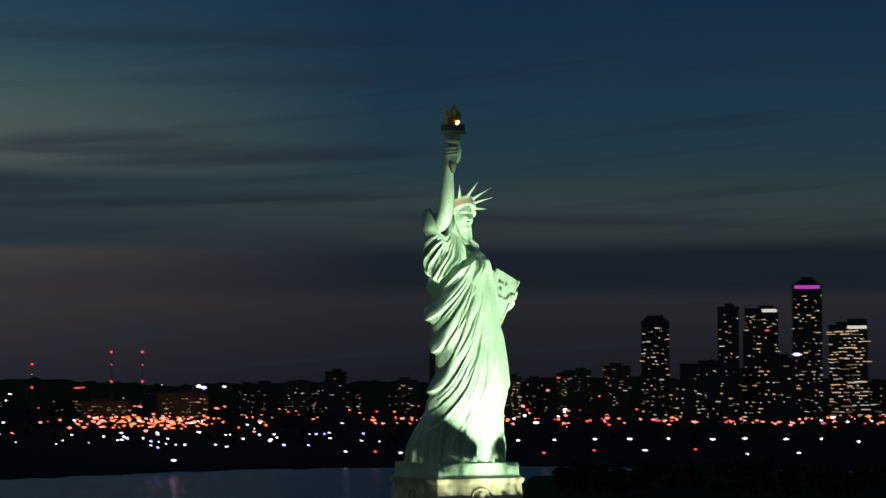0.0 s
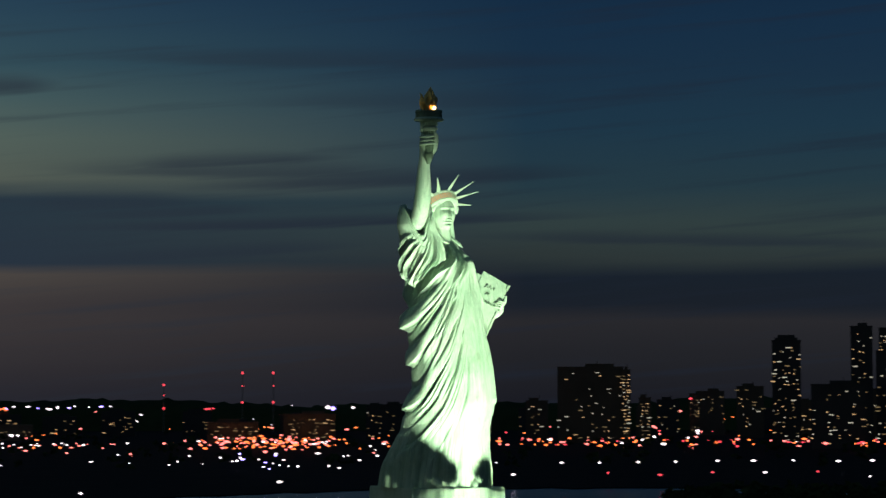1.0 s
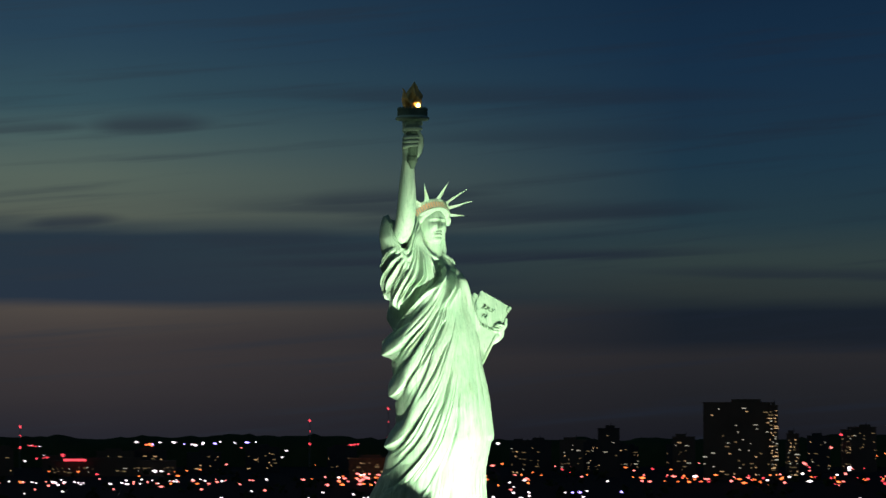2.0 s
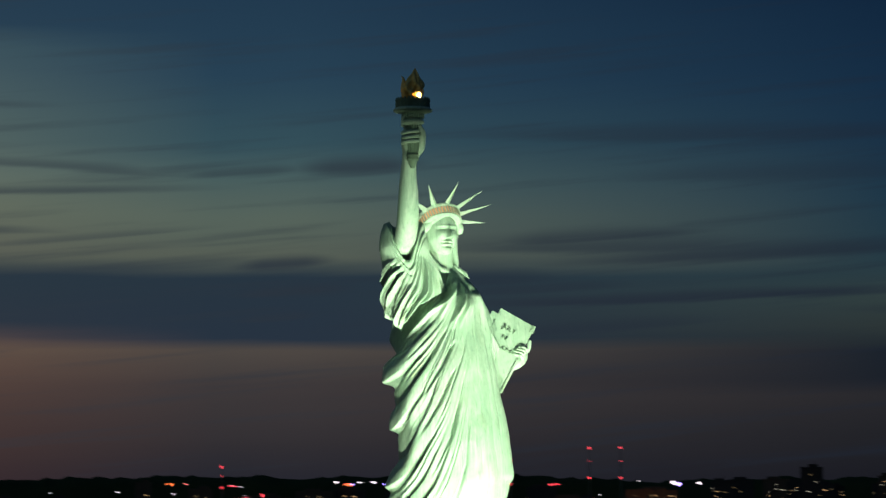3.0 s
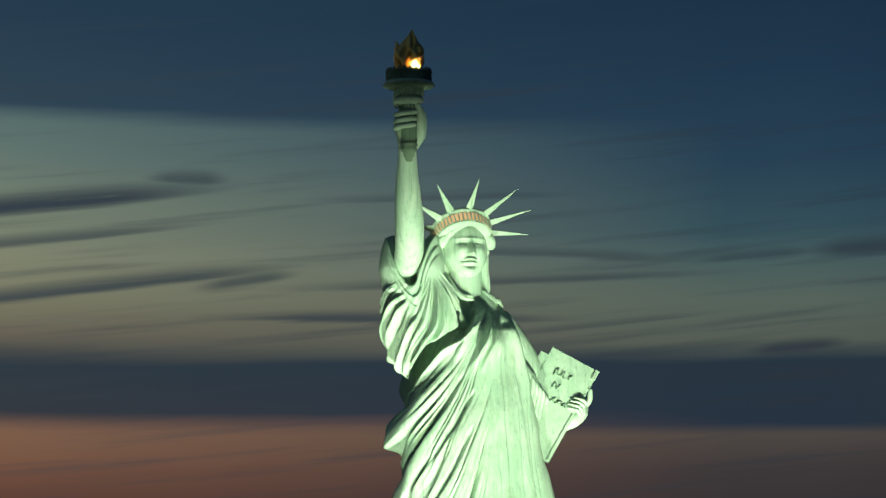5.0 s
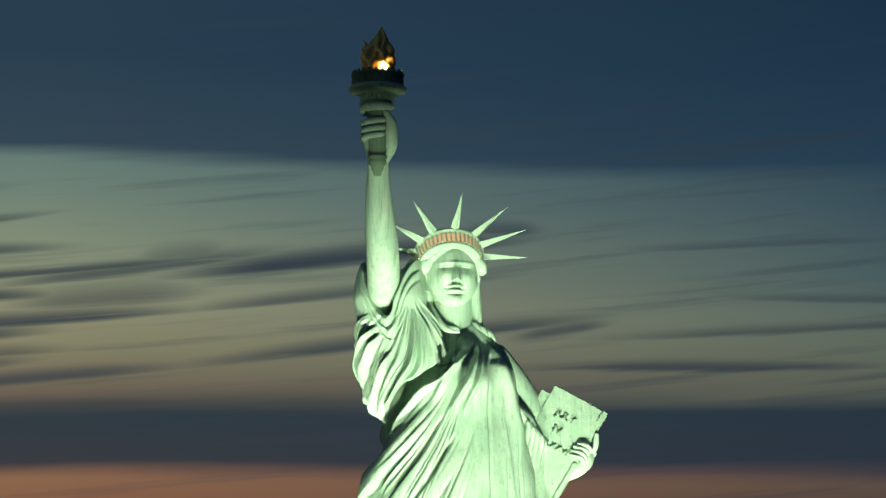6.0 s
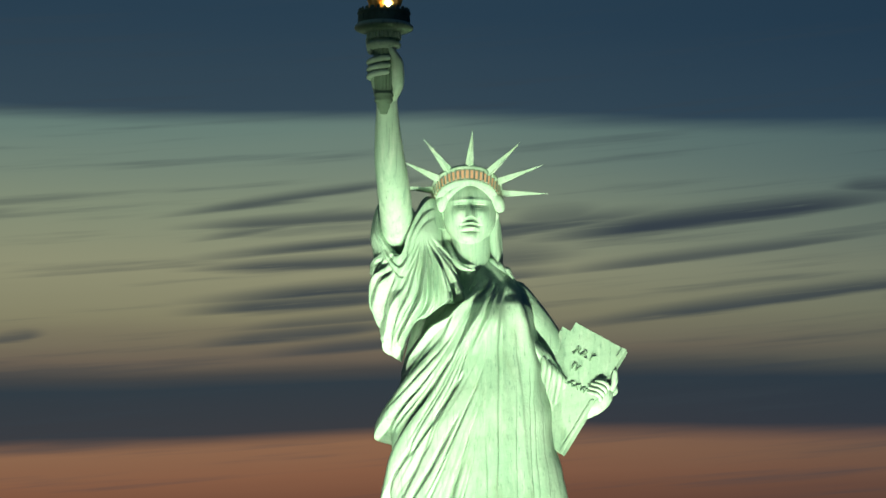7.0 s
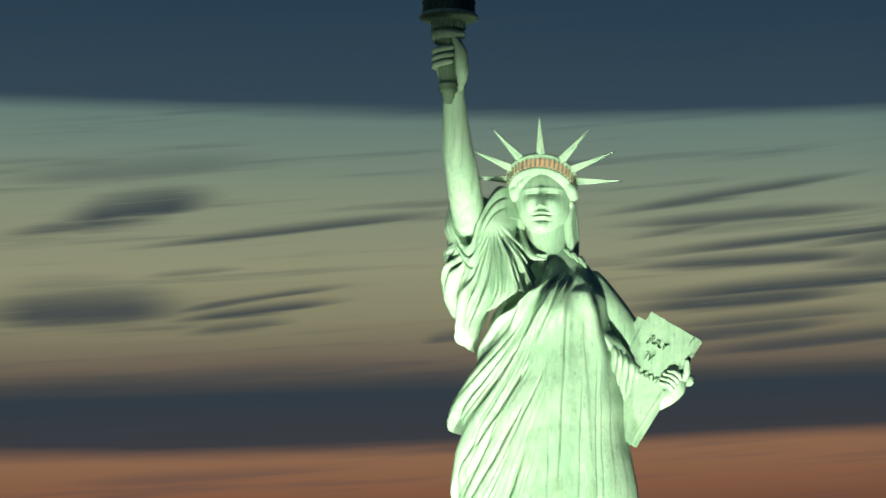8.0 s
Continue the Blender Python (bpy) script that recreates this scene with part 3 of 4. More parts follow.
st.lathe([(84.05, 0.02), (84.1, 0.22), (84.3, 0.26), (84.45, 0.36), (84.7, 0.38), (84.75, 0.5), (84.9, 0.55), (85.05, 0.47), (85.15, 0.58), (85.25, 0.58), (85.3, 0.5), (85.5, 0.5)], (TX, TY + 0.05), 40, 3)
st.lathe([(85.45, 0.50), (86.4, 0.56), (87.9, 0.62)], (TX, TY + 0.05), 96, 3, 0.06, 16)
st.lathe([(87.85, 0.62), (87.95, 0.78), (88.05, 0.98), (88.2, 1.02), (88.3, 0.92), (88.35, 0.72), (88.5, 0.68), (88.75, 0.7), (88.8, 0.86), (88.95, 0.98), (89.0, 1.2), (89.05, 1.58),
          (89.12, 1.72), (89.25, 1.72), (89.3, 1.62), (89.38, 1.58)], (TX, TY), 72)
for i in range(26):
    a = i * 2 * math.pi / 26
    st.box((TX + 0.92 * math.cos(a), TY + 0.92 * math.sin(a), 88.65), ((0.1 * math.cos(a), 0.1 * math.sin(a), 0), (-0.055 * math.sin(a), 0.055 * math.cos(a), 0), (0, 0, 0.16)))
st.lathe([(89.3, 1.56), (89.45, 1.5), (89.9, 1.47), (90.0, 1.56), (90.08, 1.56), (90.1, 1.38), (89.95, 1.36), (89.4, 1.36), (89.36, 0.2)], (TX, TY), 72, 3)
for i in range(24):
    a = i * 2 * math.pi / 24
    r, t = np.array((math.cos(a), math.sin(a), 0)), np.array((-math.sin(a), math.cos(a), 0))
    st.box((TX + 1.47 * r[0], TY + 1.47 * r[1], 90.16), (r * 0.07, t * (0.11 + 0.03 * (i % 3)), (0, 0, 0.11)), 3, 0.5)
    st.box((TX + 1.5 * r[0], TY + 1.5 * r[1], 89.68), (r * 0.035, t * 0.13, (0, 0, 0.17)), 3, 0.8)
# gilded flame of twisting tongues
rows, cols = 70, 72
v = np.repeat(np.linspace(0, 1, rows)[:, None], cols, 1)
turn = np.repeat(np.linspace(0, 2 * np.pi, cols, endpoint=False)[None], rows, 0)
rad = smooth_at(v, [0, 0.08, 0.3, 0.5, 0.75, 0.92, 1.0], [0.5, 0.55, 0.78, 0.82, 0.46, 0.16, 0.02])
rad = rad * (1 + 0.24 * np.cos(5 * (turn + 2.2 * v) + 1.0) * ease(v, 0.05, 0.4) + 0.10 * np.cos(9 * turn - 5 * v))
st.grid(np.stack([TX + 0.22 * ease(v, 0.3, 1.0) + rad * np.cos(turn), TY + rad * np.sin(turn), 89.4 + 3.6 * v], -1), 1, True)
for a, r0, top, lean in ((2.6, 0.62, 92.3, 0.35), (3.5, 0.6, 91.7, 0.45), (0.4, 0.6, 91.9, 0.25), (5.2, 0.55, 92.0, 0.2), (1.6, 0.6, 92.1, 0.3)):
    c, s = math.cos(a), math.sin(a)
    st.tube([(TX + r0 * c, TY + r0 * s, 90.3), (TX + (r0 + 0.22) * c, TY + (r0 + 0.22) * s, 91.1), (TX + (r0 + lean * 0.6) * c, TY + (r0 + lean * 0.6) * s, top - 0.35), (TX + (r0 + lean) * c - 0.12 * s, TY + (r0 + lean) * s, top)],
            [0.2, 0.26, 0.14, 0.02], 10, 1)

# neck and head, turned a little to her left
HEAD, FACE = np.array((-0.02, -0.72, 78.85)), math.radians(12.0)
FWD, LAT = np.array((math.sin(FACE), -math.cos(FACE), 0)), np.array((math.cos(FACE), math.sin(FACE), 0))
UP = np.array((0, 0, 1.0))


def on_head(a, b, c):
    """A place by metres to her left, forward and up from the middle of the head."""
    return HEAD + LAT * a + FWD * b + UP * c


st.tube([(0.0, -0.5, 77.6), (0.03, -0.45, 76.0), (0.05, -0.3, 74.6), (0.05, -0.2, 73.8)], [1.22, 1.2, 1.38, 2.0], 40, 0, False)
st.tube([(-1.7, -0.7, 77.8), (-1.15, -1.5, 76.6), (-0.6, -1.95, 75.8), (-0.1, -2.1, 75.4), (0.5, -1.95, 75.3)], [0.2, 0.26, 0.22, 0.15, 0.05], 16)
st.tube([(-2.1, -0.8, 77.6), (-1.75, -1.75, 76.2), (-1.2, -2.25, 75.0), (-0.6, -2.45, 74.3)], [0.25, 0.36, 0.32, 0.16], 16)
st.tube([(-2.4, -1.0, 77.3), (-2.2, -2.0, 76.0), (-1.9, -2.55, 74.6), (-1.6, -2.75, 73.4)], [0.25, 0.42, 0.4, 0.16], 16)
rows, cols = 240, 260
lat = np.repeat(np.linspace(-np.pi / 2, np.pi / 2, rows)[:, None], cols, 1)
u = np.linspace(-1, 1, cols, endpoint=False)
lon = np.repeat((np.pi * (0.62 * u + 0.38 * u**3))[None], rows, 0)
hz = 2.2 * np.sin(lat)
ring = np.cos(lat) ** 0.66
hx = 1.5 * np.sin(lon) * ring
hy = 1.62 * np.cos(lon) * ring
jaw = 1.06 - 0.24 * ease(-hz, 0.6, 2.1)
hx = hx * jaw
face = ease(np.cos(lon), 0.1, 0.6)


def dab(x0, z0, sx, sz):
    return np.exp(-(((hx - x0) / sx) ** 2) - ((hz - z0) / sz) ** 2)


form = 0.10 * dab(0, 0.60, 1.05, 0.11) + 0.10 * dab(0, 1.2, 1.0, 0.5)
for sgn in (-1, 1):
    form += -0.36 * dab(0.50 * sgn, 0.30, 0.34, 0.19) + 0.20 * dab(0.52 * sgn, 0.26, 0.24, 0.085) + 0.13 * dab(0.54 * sgn, 0.40, 0.30, 0.045) + 0.08 * dab(0.52 * sgn, 0.13, 0.26, 0.04)
    form += 0.12 * dab(0.80 * sgn, -0.25, 0.36, 0.36) - 0.12 * dab(0.50 * sgn, -0.85, 0.16, 0.32) - 0.10 * dab(0.24 * sgn, -0.34, 0.07, 0.16)
nose = np.exp(-np.abs(hx / (0.15 + 0.10 * ease(-hz, -0.3, 0.35))) ** 2.6) * smooth_at(hz, [-0.56, -0.44, -0.1, 0.4, 0.75, 1.0], [0.0, 0.60, 0.47, 0.24, 0.06, 0.0])
form += nose - 0.14 * dab(0, -0.60, 0.2, 0.06)
form += 0.26 * dab(0, -0.79, 0.36, 0.065) - 0.22 * dab(0, -0.92, 0.44, 0.03) + 0.24 * dab(0, -1.05, 0.30, 0.07) - 0.16 * dab(0, -1.25, 0.4, 0.07) + 0.25 * dab(0, -1.6, 0.48, 0.26)
hy = hy + form * face
st.grid(HEAD + hx[..., None] * LAT + hy[..., None] * FWD + hz[..., None] * UP, 0, True)
# hair: waves from the parting to the ears, knot behind, locks on the neck
for sgn in (-1, 1):
    for i in range(4):
        o = 0.2 * i
        st.tube([on_head(0.06 * sgn, 1.42 - o, 1.66 + o * 0.6), on_head(0.7 * sgn, 1.30 - o, 1.42 + o * 0.8), on_head(1.22 * sgn, 0.88 - o, 1.02 + o), on_head(1.52 * sgn, 0.45 - o, 0.62 + o), on_head(1.62 * sgn, 0.1 - o, 0.15 + o)],
                [0.12, 0.2, 0.26, 0.28, 0.2], 12)
    st.tube([on_head(1.42 * sgn, 0.80, 0.98), on_head(1.66 * sgn, 0.66, 0.62), on_head(1.78 * sgn, 0.5, 0.30)], [0.24, 0.36, 0.30], 14)
    st.tube([on_head(1.50 * sgn, 0.25, 0.2), on_head(1.56 * sgn, 0.2, -0.1), on_head(1.50 * sgn, 0.2, -0.4)], [0.10, 0.2, 0.1], 10)
    for i in range(3):
        st.tube([on_head(1.45 * sgn, -0.1 - 0.35 * i, -0.1), on_head((1.42 + 0.1 * i) * sgn, 0.0 - 0.35 * i, -1.2), on_head((1.55 + 0.08 * i) * sgn, 0.1 - 0.35 * i, -2.4), on_head((1.62 + 0.1 * i) * sgn, 0.2 - 0.35 * i, -3.3)],
                [0.34, 0.33, 0.3, 0.16], 12)
rows, cols = 50, 80
lat = np.repeat(np.linspace(-np.pi / 2, np.pi / 2, rows)[:, None], cols, 1)
lon = np.repeat(np.linspace(-np.pi, np.pi, cols, endpoint=False)[None], rows, 0)
wv = 1 + 0.025 * np.sin(lon * 22 + 3 * np.sin(lat * 5))
st.grid(HEAD - FWD * 0.45 + UP * 0.55 + (1.62 * wv * np.sin(lon) * np.cos(lat))[..., None] * LAT + (1.75 * wv * np.cos(lon) * np.cos(lat))[..., None] * FWD + (1.95 * np.sin(lat))[..., None] * UP, 0, True)

# diadem with its row of lit windows, and seven rays
TILT = math.radians(36.0)
CROWN = np.array((-0.16, -0.92, 79.85))
AHEAD, OVER = FWD * math.cos(TILT) + UP * math.sin(TILT), UP * math.cos(TILT) - FWD * math.sin(TILT)


def on_crown(angle, r, h):
    return CROWN + (LAT * math.sin(angle) + AHEAD * math.cos(angle)) * r + OVER * h


bend = np.linspace(math.radians(-112), math.radians(112), 90)
section = [(1.55, -0.62), (1.80, -0.56), (1.90, -0.50), (1.93, -0.42), (1.88, -0.40), (1.98, 0.30), (2.10, 0.34), (2.16, 0.42), (2.14, 0.56), (1.95, 0.62), (1.5, 0.75), (0.6, 1.0)]
st.grid(np.array([[on_crown(a, r, h) for a in bend] for r, h in section]), 0, False, True)
for i in range(25):
    a0, a1 = math.radians(-100 + i * 8), math.radians(-100 + i * 8 + 6.6)
    quad = [on_crown(a0, 1.925, -0.36), on_crown(a1, 1.925, -0.36), on_crown(a1, 2.0, 0.25), on_crown(a0, 2.0, 0.25)]
    st.loose(quad, [(0, 1, 2, 3)], 2)
    am = math.radians(-100 + i * 8 + 7.3)
    r = (on_crown(am, 1, 0) - on_crown(am, 0, 0))
    t = np.cross(OVER, r)
    st.box(on_crown(am, 2.01, -0.05), (r * 0.05, t * 0.045, OVER * 0.36 + r * 0.04))
RAY_TILT = math.radians(45.0)
RAY_AHEAD = FWD * math.cos(RAY_TILT) + UP * math.sin(RAY_TILT)
RAY_OVER = UP * math.cos(RAY_TILT) - FWD * math.sin(RAY_TILT)
for a, length in ((0, 4.75), (36, 5.0), (-36, 4.85), (61, 5.1), (-61, 4.75), (86, 4.9), (-86, 4.5)):
    a = math.radians(a + 3)
    d = LAT * math.sin(a) + RAY_AHEAD * math.cos(a)
    t = np.cross(RAY_OVER, d)
    root, tip = CROWN + d * 2.0 + OVER * 0.25, CROWN + d * length + OVER * 0.2
    v = [root + t * 0.27, root - RAY_OVER * 0.2, root - t * 0.27, root + RAY_OVER * 0.2, tip]
    st.loose(v, [(0, 1, 4), (1, 2, 4), (2, 3, 4), (3, 0, 4)], 0)

# left arm, tablet with its date, and the hand that holds it
st.tube([(2.5, 0.3, 73.9), (3.6, 0.7, 72.2), (4.8, 1.4, 70.0), (5.4, 1.9, 68.9)], [1.0, 1.15, 1.25, 1.1], 30)
st.tube([(5.2, 1.5, 69.4), (6.6, 1.25, 68.9), (7.8, 1.0, 68.4), (8.3, 0.9, 68.3)], [1.15, 0.9, 0.55, 0.35], 24)
for i in range(5):
    st.tube([(2.6 + 0.34 * i, -2.1 + 0.35 * i, 72.0 - 0.2 * i), (3.5 + 0.25 * i, -2.0 + 0.3 * i, 71.2 - 0.2 * i), (4.5 + 0.14 * i, -1.0 + 0.25 * i, 69.6 - 0.1 * i), (4.8 + 0.1 * i, -0.6 + 0.3 * i, 67.6), (4.3 + 0.1 * i, -0.3 + 0.3 * i, 64.5)],
            [0.06, 0.2, 0.26, 0.22, 0.06], 10)
# cloth bunched over the left forearm
for i in range(6):
    x = 4.3 + 0.26 * i
    st.tube([(x, -1.15 + 0.3 * i, 70.4 - 0.25 * i), (x + 0.25, -1.45 + 0.3 * i, 69.7 - 0.25 * i), (x + 0.1, -1.35 + 0.28 * i, 68.6 - 0.2 * i), (x - 0.25, -1.1 + 0.3 * i, 66.6 - 0.4 * i)], [0.08, 0.19, 0.17, 0.04], 9)
# ragged cloth on the left shoulder
for i in range(3):
    st.tube([(1.0 + 0.42 * i, -0.5, 76.0 - 0.26 * i), (1.35 + 0.44 * i, -0.75, 75.95 - 0.28 * i), (1.75 + 0.44 * i, -0.95, 75.5 - 0.3 * i)], [0.16, 0.2, 0.05], 10)
E1, E2 = np.array((0.853, -0.18, -0.49)), np.array((-0.51, -0.15, -0.855))
E1, E2 = E1 / np.linalg.norm(E1), E2 / np.linalg.norm(E2)
OUT = np.cross(E1, E2)
OUT = OUT if OUT[1] < 0 else -OUT
CORNER = np.array((9.22, -0.2, 70.58))


def on_tablet(a, b, c=0.0):
    """Metres from the inner upper corner along the top, down and out."""
    return CORNER + E1 * (a - 4.05) + E2 * b + OUT * c


st.box(on_tablet(2.27, 3.6, -0.3), (E1 * 1.78, OUT * 0.3, E2 * 3.6))
st.box(on_tablet(0.2, 3.9, -0.33), (E1 * 0.3, OUT * 0.27, E2 * 3.3))
st.box(on_tablet(3.98, 0.35, 0.05), (E1 * 0.14, OUT * 0.09, E2 * 0.36))
st.box(on_tablet(3.98, 5.4, 0.04), (E1 * 0.10, OUT * 0.06, E2 * 1.8))
st.tube([on_tablet(4.2, 2.5, -0.5), on_tablet(4.35, 3.1, -0.45), on_tablet(4.1, 3.9, -0.5), on_tablet(3.6, 4.4, -0.8)], [0.36, 0.45, 0.42, 0.4], 18)
for b, l in ((2.36, 0.5), (2.64, 0.62), (2.92, 0.64), (3.19, 0.55)):
    st.tube([on_tablet(4.3, b + 0.2, -0.35), on_tablet(4.3, b + 0.06, 0.06), on_tablet(4.02, b, 0.24), on_tablet(4.05 - l, b + 0.12, 0.14)], [0.13, 0.145, 0.13, 0.09], 12)
st.tube([on_tablet(4.35, 2.7, -0.5), on_tablet(4.42, 1.95, -0.2), on_tablet(4.2, 1.45, 0.03)], [0.2, 0.2, 0.14], 12)
# raised letters in the darker metal, their shadow painted in with it
for text, a, b, size in (("JULY", 2.05, 1.62, 0.64), ("IV", 2.0, 2.58, 0.64), ("MDCCLXXVI", 1.75, 3.5, 0.54)):
    font = bpy.data.curves.new("date", "FONT")
    font.body, font.size, font.extrude, font.offset, font.align_x = text, size, 0.06, -0.012, "CENTER"
    ob = new("date", font)
    bpy.context.view_layer.update()
    flat_mesh = ob.evaluated_get(bpy.context.evaluated_depsgraph_get()).to_mesh()
    pts = [on_tablet(a + q.co.x, b - q.co.y, 0.05 + q.co.z) for q in flat_mesh.vertices]
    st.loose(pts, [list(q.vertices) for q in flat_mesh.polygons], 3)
    bpy.data.objects.remove(ob)
# toes under the hem
for a in (-2.4, 2.2):
    st.tube([(a, -3.6, 47.5), (a - 0.2, -4.7, 47.45), (a - 0.2, -5.3, 47.25)], [0.9, 0.7, 0.4], 18)
statue = tagged(new("statue", st.mesh("statue", [patina, gold, crown_glow, dark_metal])),
                "colossal green copper statue with torch and tablet on its pedestal", "statue")


# ---------------------------------------------------------------- pedestal
def block_mesh(name, half0, half1, z0, z1, mat, bevel=0.08, cx=-0.25, cy=0.15):
    bm = bmesh.new()
    bmesh.ops.create_cube(bm, size=2)
    for q in bm.verts:
        h = half1 if q.co.z > 0 else half0
        q.co = (cx + q.co.x * h, cy + q.co.y * h, z1 if q.co.z > 0 else z0)
    bmesh.ops.bevel(bm, geom=bm.edges[:], offset=bevel, segments=2, affect="EDGES")
    me = bpy.data.meshes.new(name)
    bm.to_mesh(me)
    me.materials.append(mat)
    return me


pedestal = thing("pedestal", "cream granite pedestal with balcony under the statue, lit from below", "pedestal")
part("copper_base", block_mesh("copper_base", 6.0, 5.9, 45.35, 46.98, patina), pedestal, "green copper slab under the feet")
part("base_moulding", block_mesh("base_moulding", 6.25, 6.1, 45.0, 45.36, patina), pedestal, "green copper moulding")
part("cap_stone", block_mesh("cap_stone", 6.35, 6.55, 44.3, 45.02, granite), pedestal)
part("stone_block", block_mesh("stone_block", 6.35, 6.2, 41.4, 44.32, granite), pedestal)
part("balcony_floor", block_mesh("balcony_floor", 8.2, 8.6, 40.2, 41.0, granite), pedestal)
part("shaft", block_mesh("shaft", 9.6, 6.9, 14.0, 40.3, granite), pedestal)
part("foundation", block_mesh("foundation", 14.0, 12.0, 1.0, 14.1, granite), pedestal)
post = mesh_of("post", *(lambda s: (np.concatenate(s.verts), s.faces))((lambda s: (s.box((0, 0, 0.4), ((0.28, 0, 0), (0, 0.28, 0), (0, 0, 0.4)), 0), s.box((0, 0, 0.86), ((0.34, 0, 0), (0, 0.34, 0), (0, 0, 0.08)), 0), s)[-1])(Sculpt())), [granite])
for i in range(9):
    for sx, sy in ((-1, 0), (1, 0), (0, -1), (0, 1)):
        o = -8.2 + 16.4 * i / 8
        ob = part("post", post, pedestal)
        ob.location = (-0.25 + (8.2 * sx if sx else o), 0.15 + (8.2 * sy if sy else o), 41.0)
for sx, sy in ((-1, 0), (1, 0), (0, -1), (0, 1)):
    s = Sculpt()
    s.box((-0.25 + 8.2 * sx, 0.15 + 8.2 * sy, 41.3), ((0.14 if sx else 8.0, 0, 0), (0, 0.14 if sy else 8.0, 0), (0, 0, 0.3)))
    part("parapet", s.mesh("parapet", [granite], False), pedestal)
# carved relief on the block's faces
for sx, sy in ((-1, 0), (0, -1)):
    s = Sculpt()
    t = np.array((0, 1.0, 0)) if sx else np.array((1.0, 0, 0))
    o = np.array((sx, sy, 0.0))
    c = np.array((-0.25, 0.15, 42.6)) + o * 6.35
    arch = [c + t * (1.3 * math.cos(a)) + UP * (1.1 * math.sin(a)) for a in np.linspace(0.1, 3.04, 9)]
    s.tube(arch, [0.2] * 9, 10)
    s.tube([c - UP * 0.3, c + UP * 0.4], [0.45, 0.4], 14)
    part("carved_relief", s.mesh("carved_relief", [granite]), pedestal)


# ---------------------------------------------------------------- harbour, islands and the far shore
WATCH = (-140.7, -266.2, 57.1)


def place(azimuth, far, high=0.0):
    """A spot on the far shore by its bearing (degrees to the left of north) and distance."""
    a = radians(azimuth)
    return (WATCH[0] - math.sin(a) * far, WATCH[1] + math.cos(a) * far, high)


def height_at(far, rise):
    return WATCH[2] + far * math.tan(radians(rise))


def sheet(name, ring, z, mat, label, category):
    me = mesh_of(name, [(x, y, z) for x, y in ring] + [(x, y, z - 3.0) for x, y in ring],
                 [list(range(len(ring)))] + [(i, i + len(ring), (i + 1) % len(ring) + len(ring), (i + 1) % len(ring)) for i in range(len(ring))], [mat])
    return tagged(new(name, me), label, category, "", "structure")


sheet("water", [(4900 * math.cos(a), 4900 * math.sin(a)) for a in np.linspace(0, 2 * math.pi, 96, endpoint=False)], 0.0, water_mat, "dark blue harbour water under a dusk sky", "water")
sheet("ground", [(110 * (1 + 0.12 * math.sin(3 * a)) * math.cos(a), 110 * (1 + 0.12 * math.sin(3 * a)) * math.sin(a)) for a in np.linspace(0, 2 * math.pi, 64, endpoint=False)], 1.2, island_lawn, "dark lawn of the island around the pedestal", "ground")
shore = [(45.9, 1260), (19.8, 1260), (0.8, 1300), (-8.7, 1340), (-15.8, 1370), (-18.8, 1430), (-21.7, 1510), (-24.7, 1570), (-27.7, 1600), (-31.2, 1610), (-34.8, 1590), (-38.3, 1550), (-44.3, 1480), (-56.1, 1390)]
near = []
for (a0, d0), (a1, d1) in zip(shore[:-1], shore[1:]):
    for i in range(6):
        t = i / 6
        near.append(place(a0 + (a1 - a0) * t, d0 + (d1 - d0) * t + 12 * math.sin(i * 2.3 + a0)))
far_edge = [place(a, 4880) for a in np.linspace(-52, 34, 40)]
sheet("far_shore", [(x, y) for x, y, _ in near + far_edge], 0.8, land_dark, "dark land of the far shore with scattered lights", "ground")
jut = [place(a, d) for a, d in ((-31.1, 1420), (-30.8, 1320), (-30.5, 1200), (-31.0, 1100), (-33.6, 1010), (-39.5, 970), (-49.0, 970), (-49.0, 1320), (-41.9, 1390), (-36.0, 1420), (-32.4, 1430))]
sheet("wooded_spit", [(x, y) for x, y, _ in jut], 1.0, island_lawn, "low dark spit of land in the harbour", "ground")

rng = random.Random(7)


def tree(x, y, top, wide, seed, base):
    """An unseen, added shade-caster in tall slim tree shape: bare trunk, a few limbs and a small ragged crown of leaf
    clumps from base to top.
    """
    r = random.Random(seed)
    root = thing("tree", "added unseen shade-casting tree that darkens the statue's hem and pedestal", "tree", "park trees")
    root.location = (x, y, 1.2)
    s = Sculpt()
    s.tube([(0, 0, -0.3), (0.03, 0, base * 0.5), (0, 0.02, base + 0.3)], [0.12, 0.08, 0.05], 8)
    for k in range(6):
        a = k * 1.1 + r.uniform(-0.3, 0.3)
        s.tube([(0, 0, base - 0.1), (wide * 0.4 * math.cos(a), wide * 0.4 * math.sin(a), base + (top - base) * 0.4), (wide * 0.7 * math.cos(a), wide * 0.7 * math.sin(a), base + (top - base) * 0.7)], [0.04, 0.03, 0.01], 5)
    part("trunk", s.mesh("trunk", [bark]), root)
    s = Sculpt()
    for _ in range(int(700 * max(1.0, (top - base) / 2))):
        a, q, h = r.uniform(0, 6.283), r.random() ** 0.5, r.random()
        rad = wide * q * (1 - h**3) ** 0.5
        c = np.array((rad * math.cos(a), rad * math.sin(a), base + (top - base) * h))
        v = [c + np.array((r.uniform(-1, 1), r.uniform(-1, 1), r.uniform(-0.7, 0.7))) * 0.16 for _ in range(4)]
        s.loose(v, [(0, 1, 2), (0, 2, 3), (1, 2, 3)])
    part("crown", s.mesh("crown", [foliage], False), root)


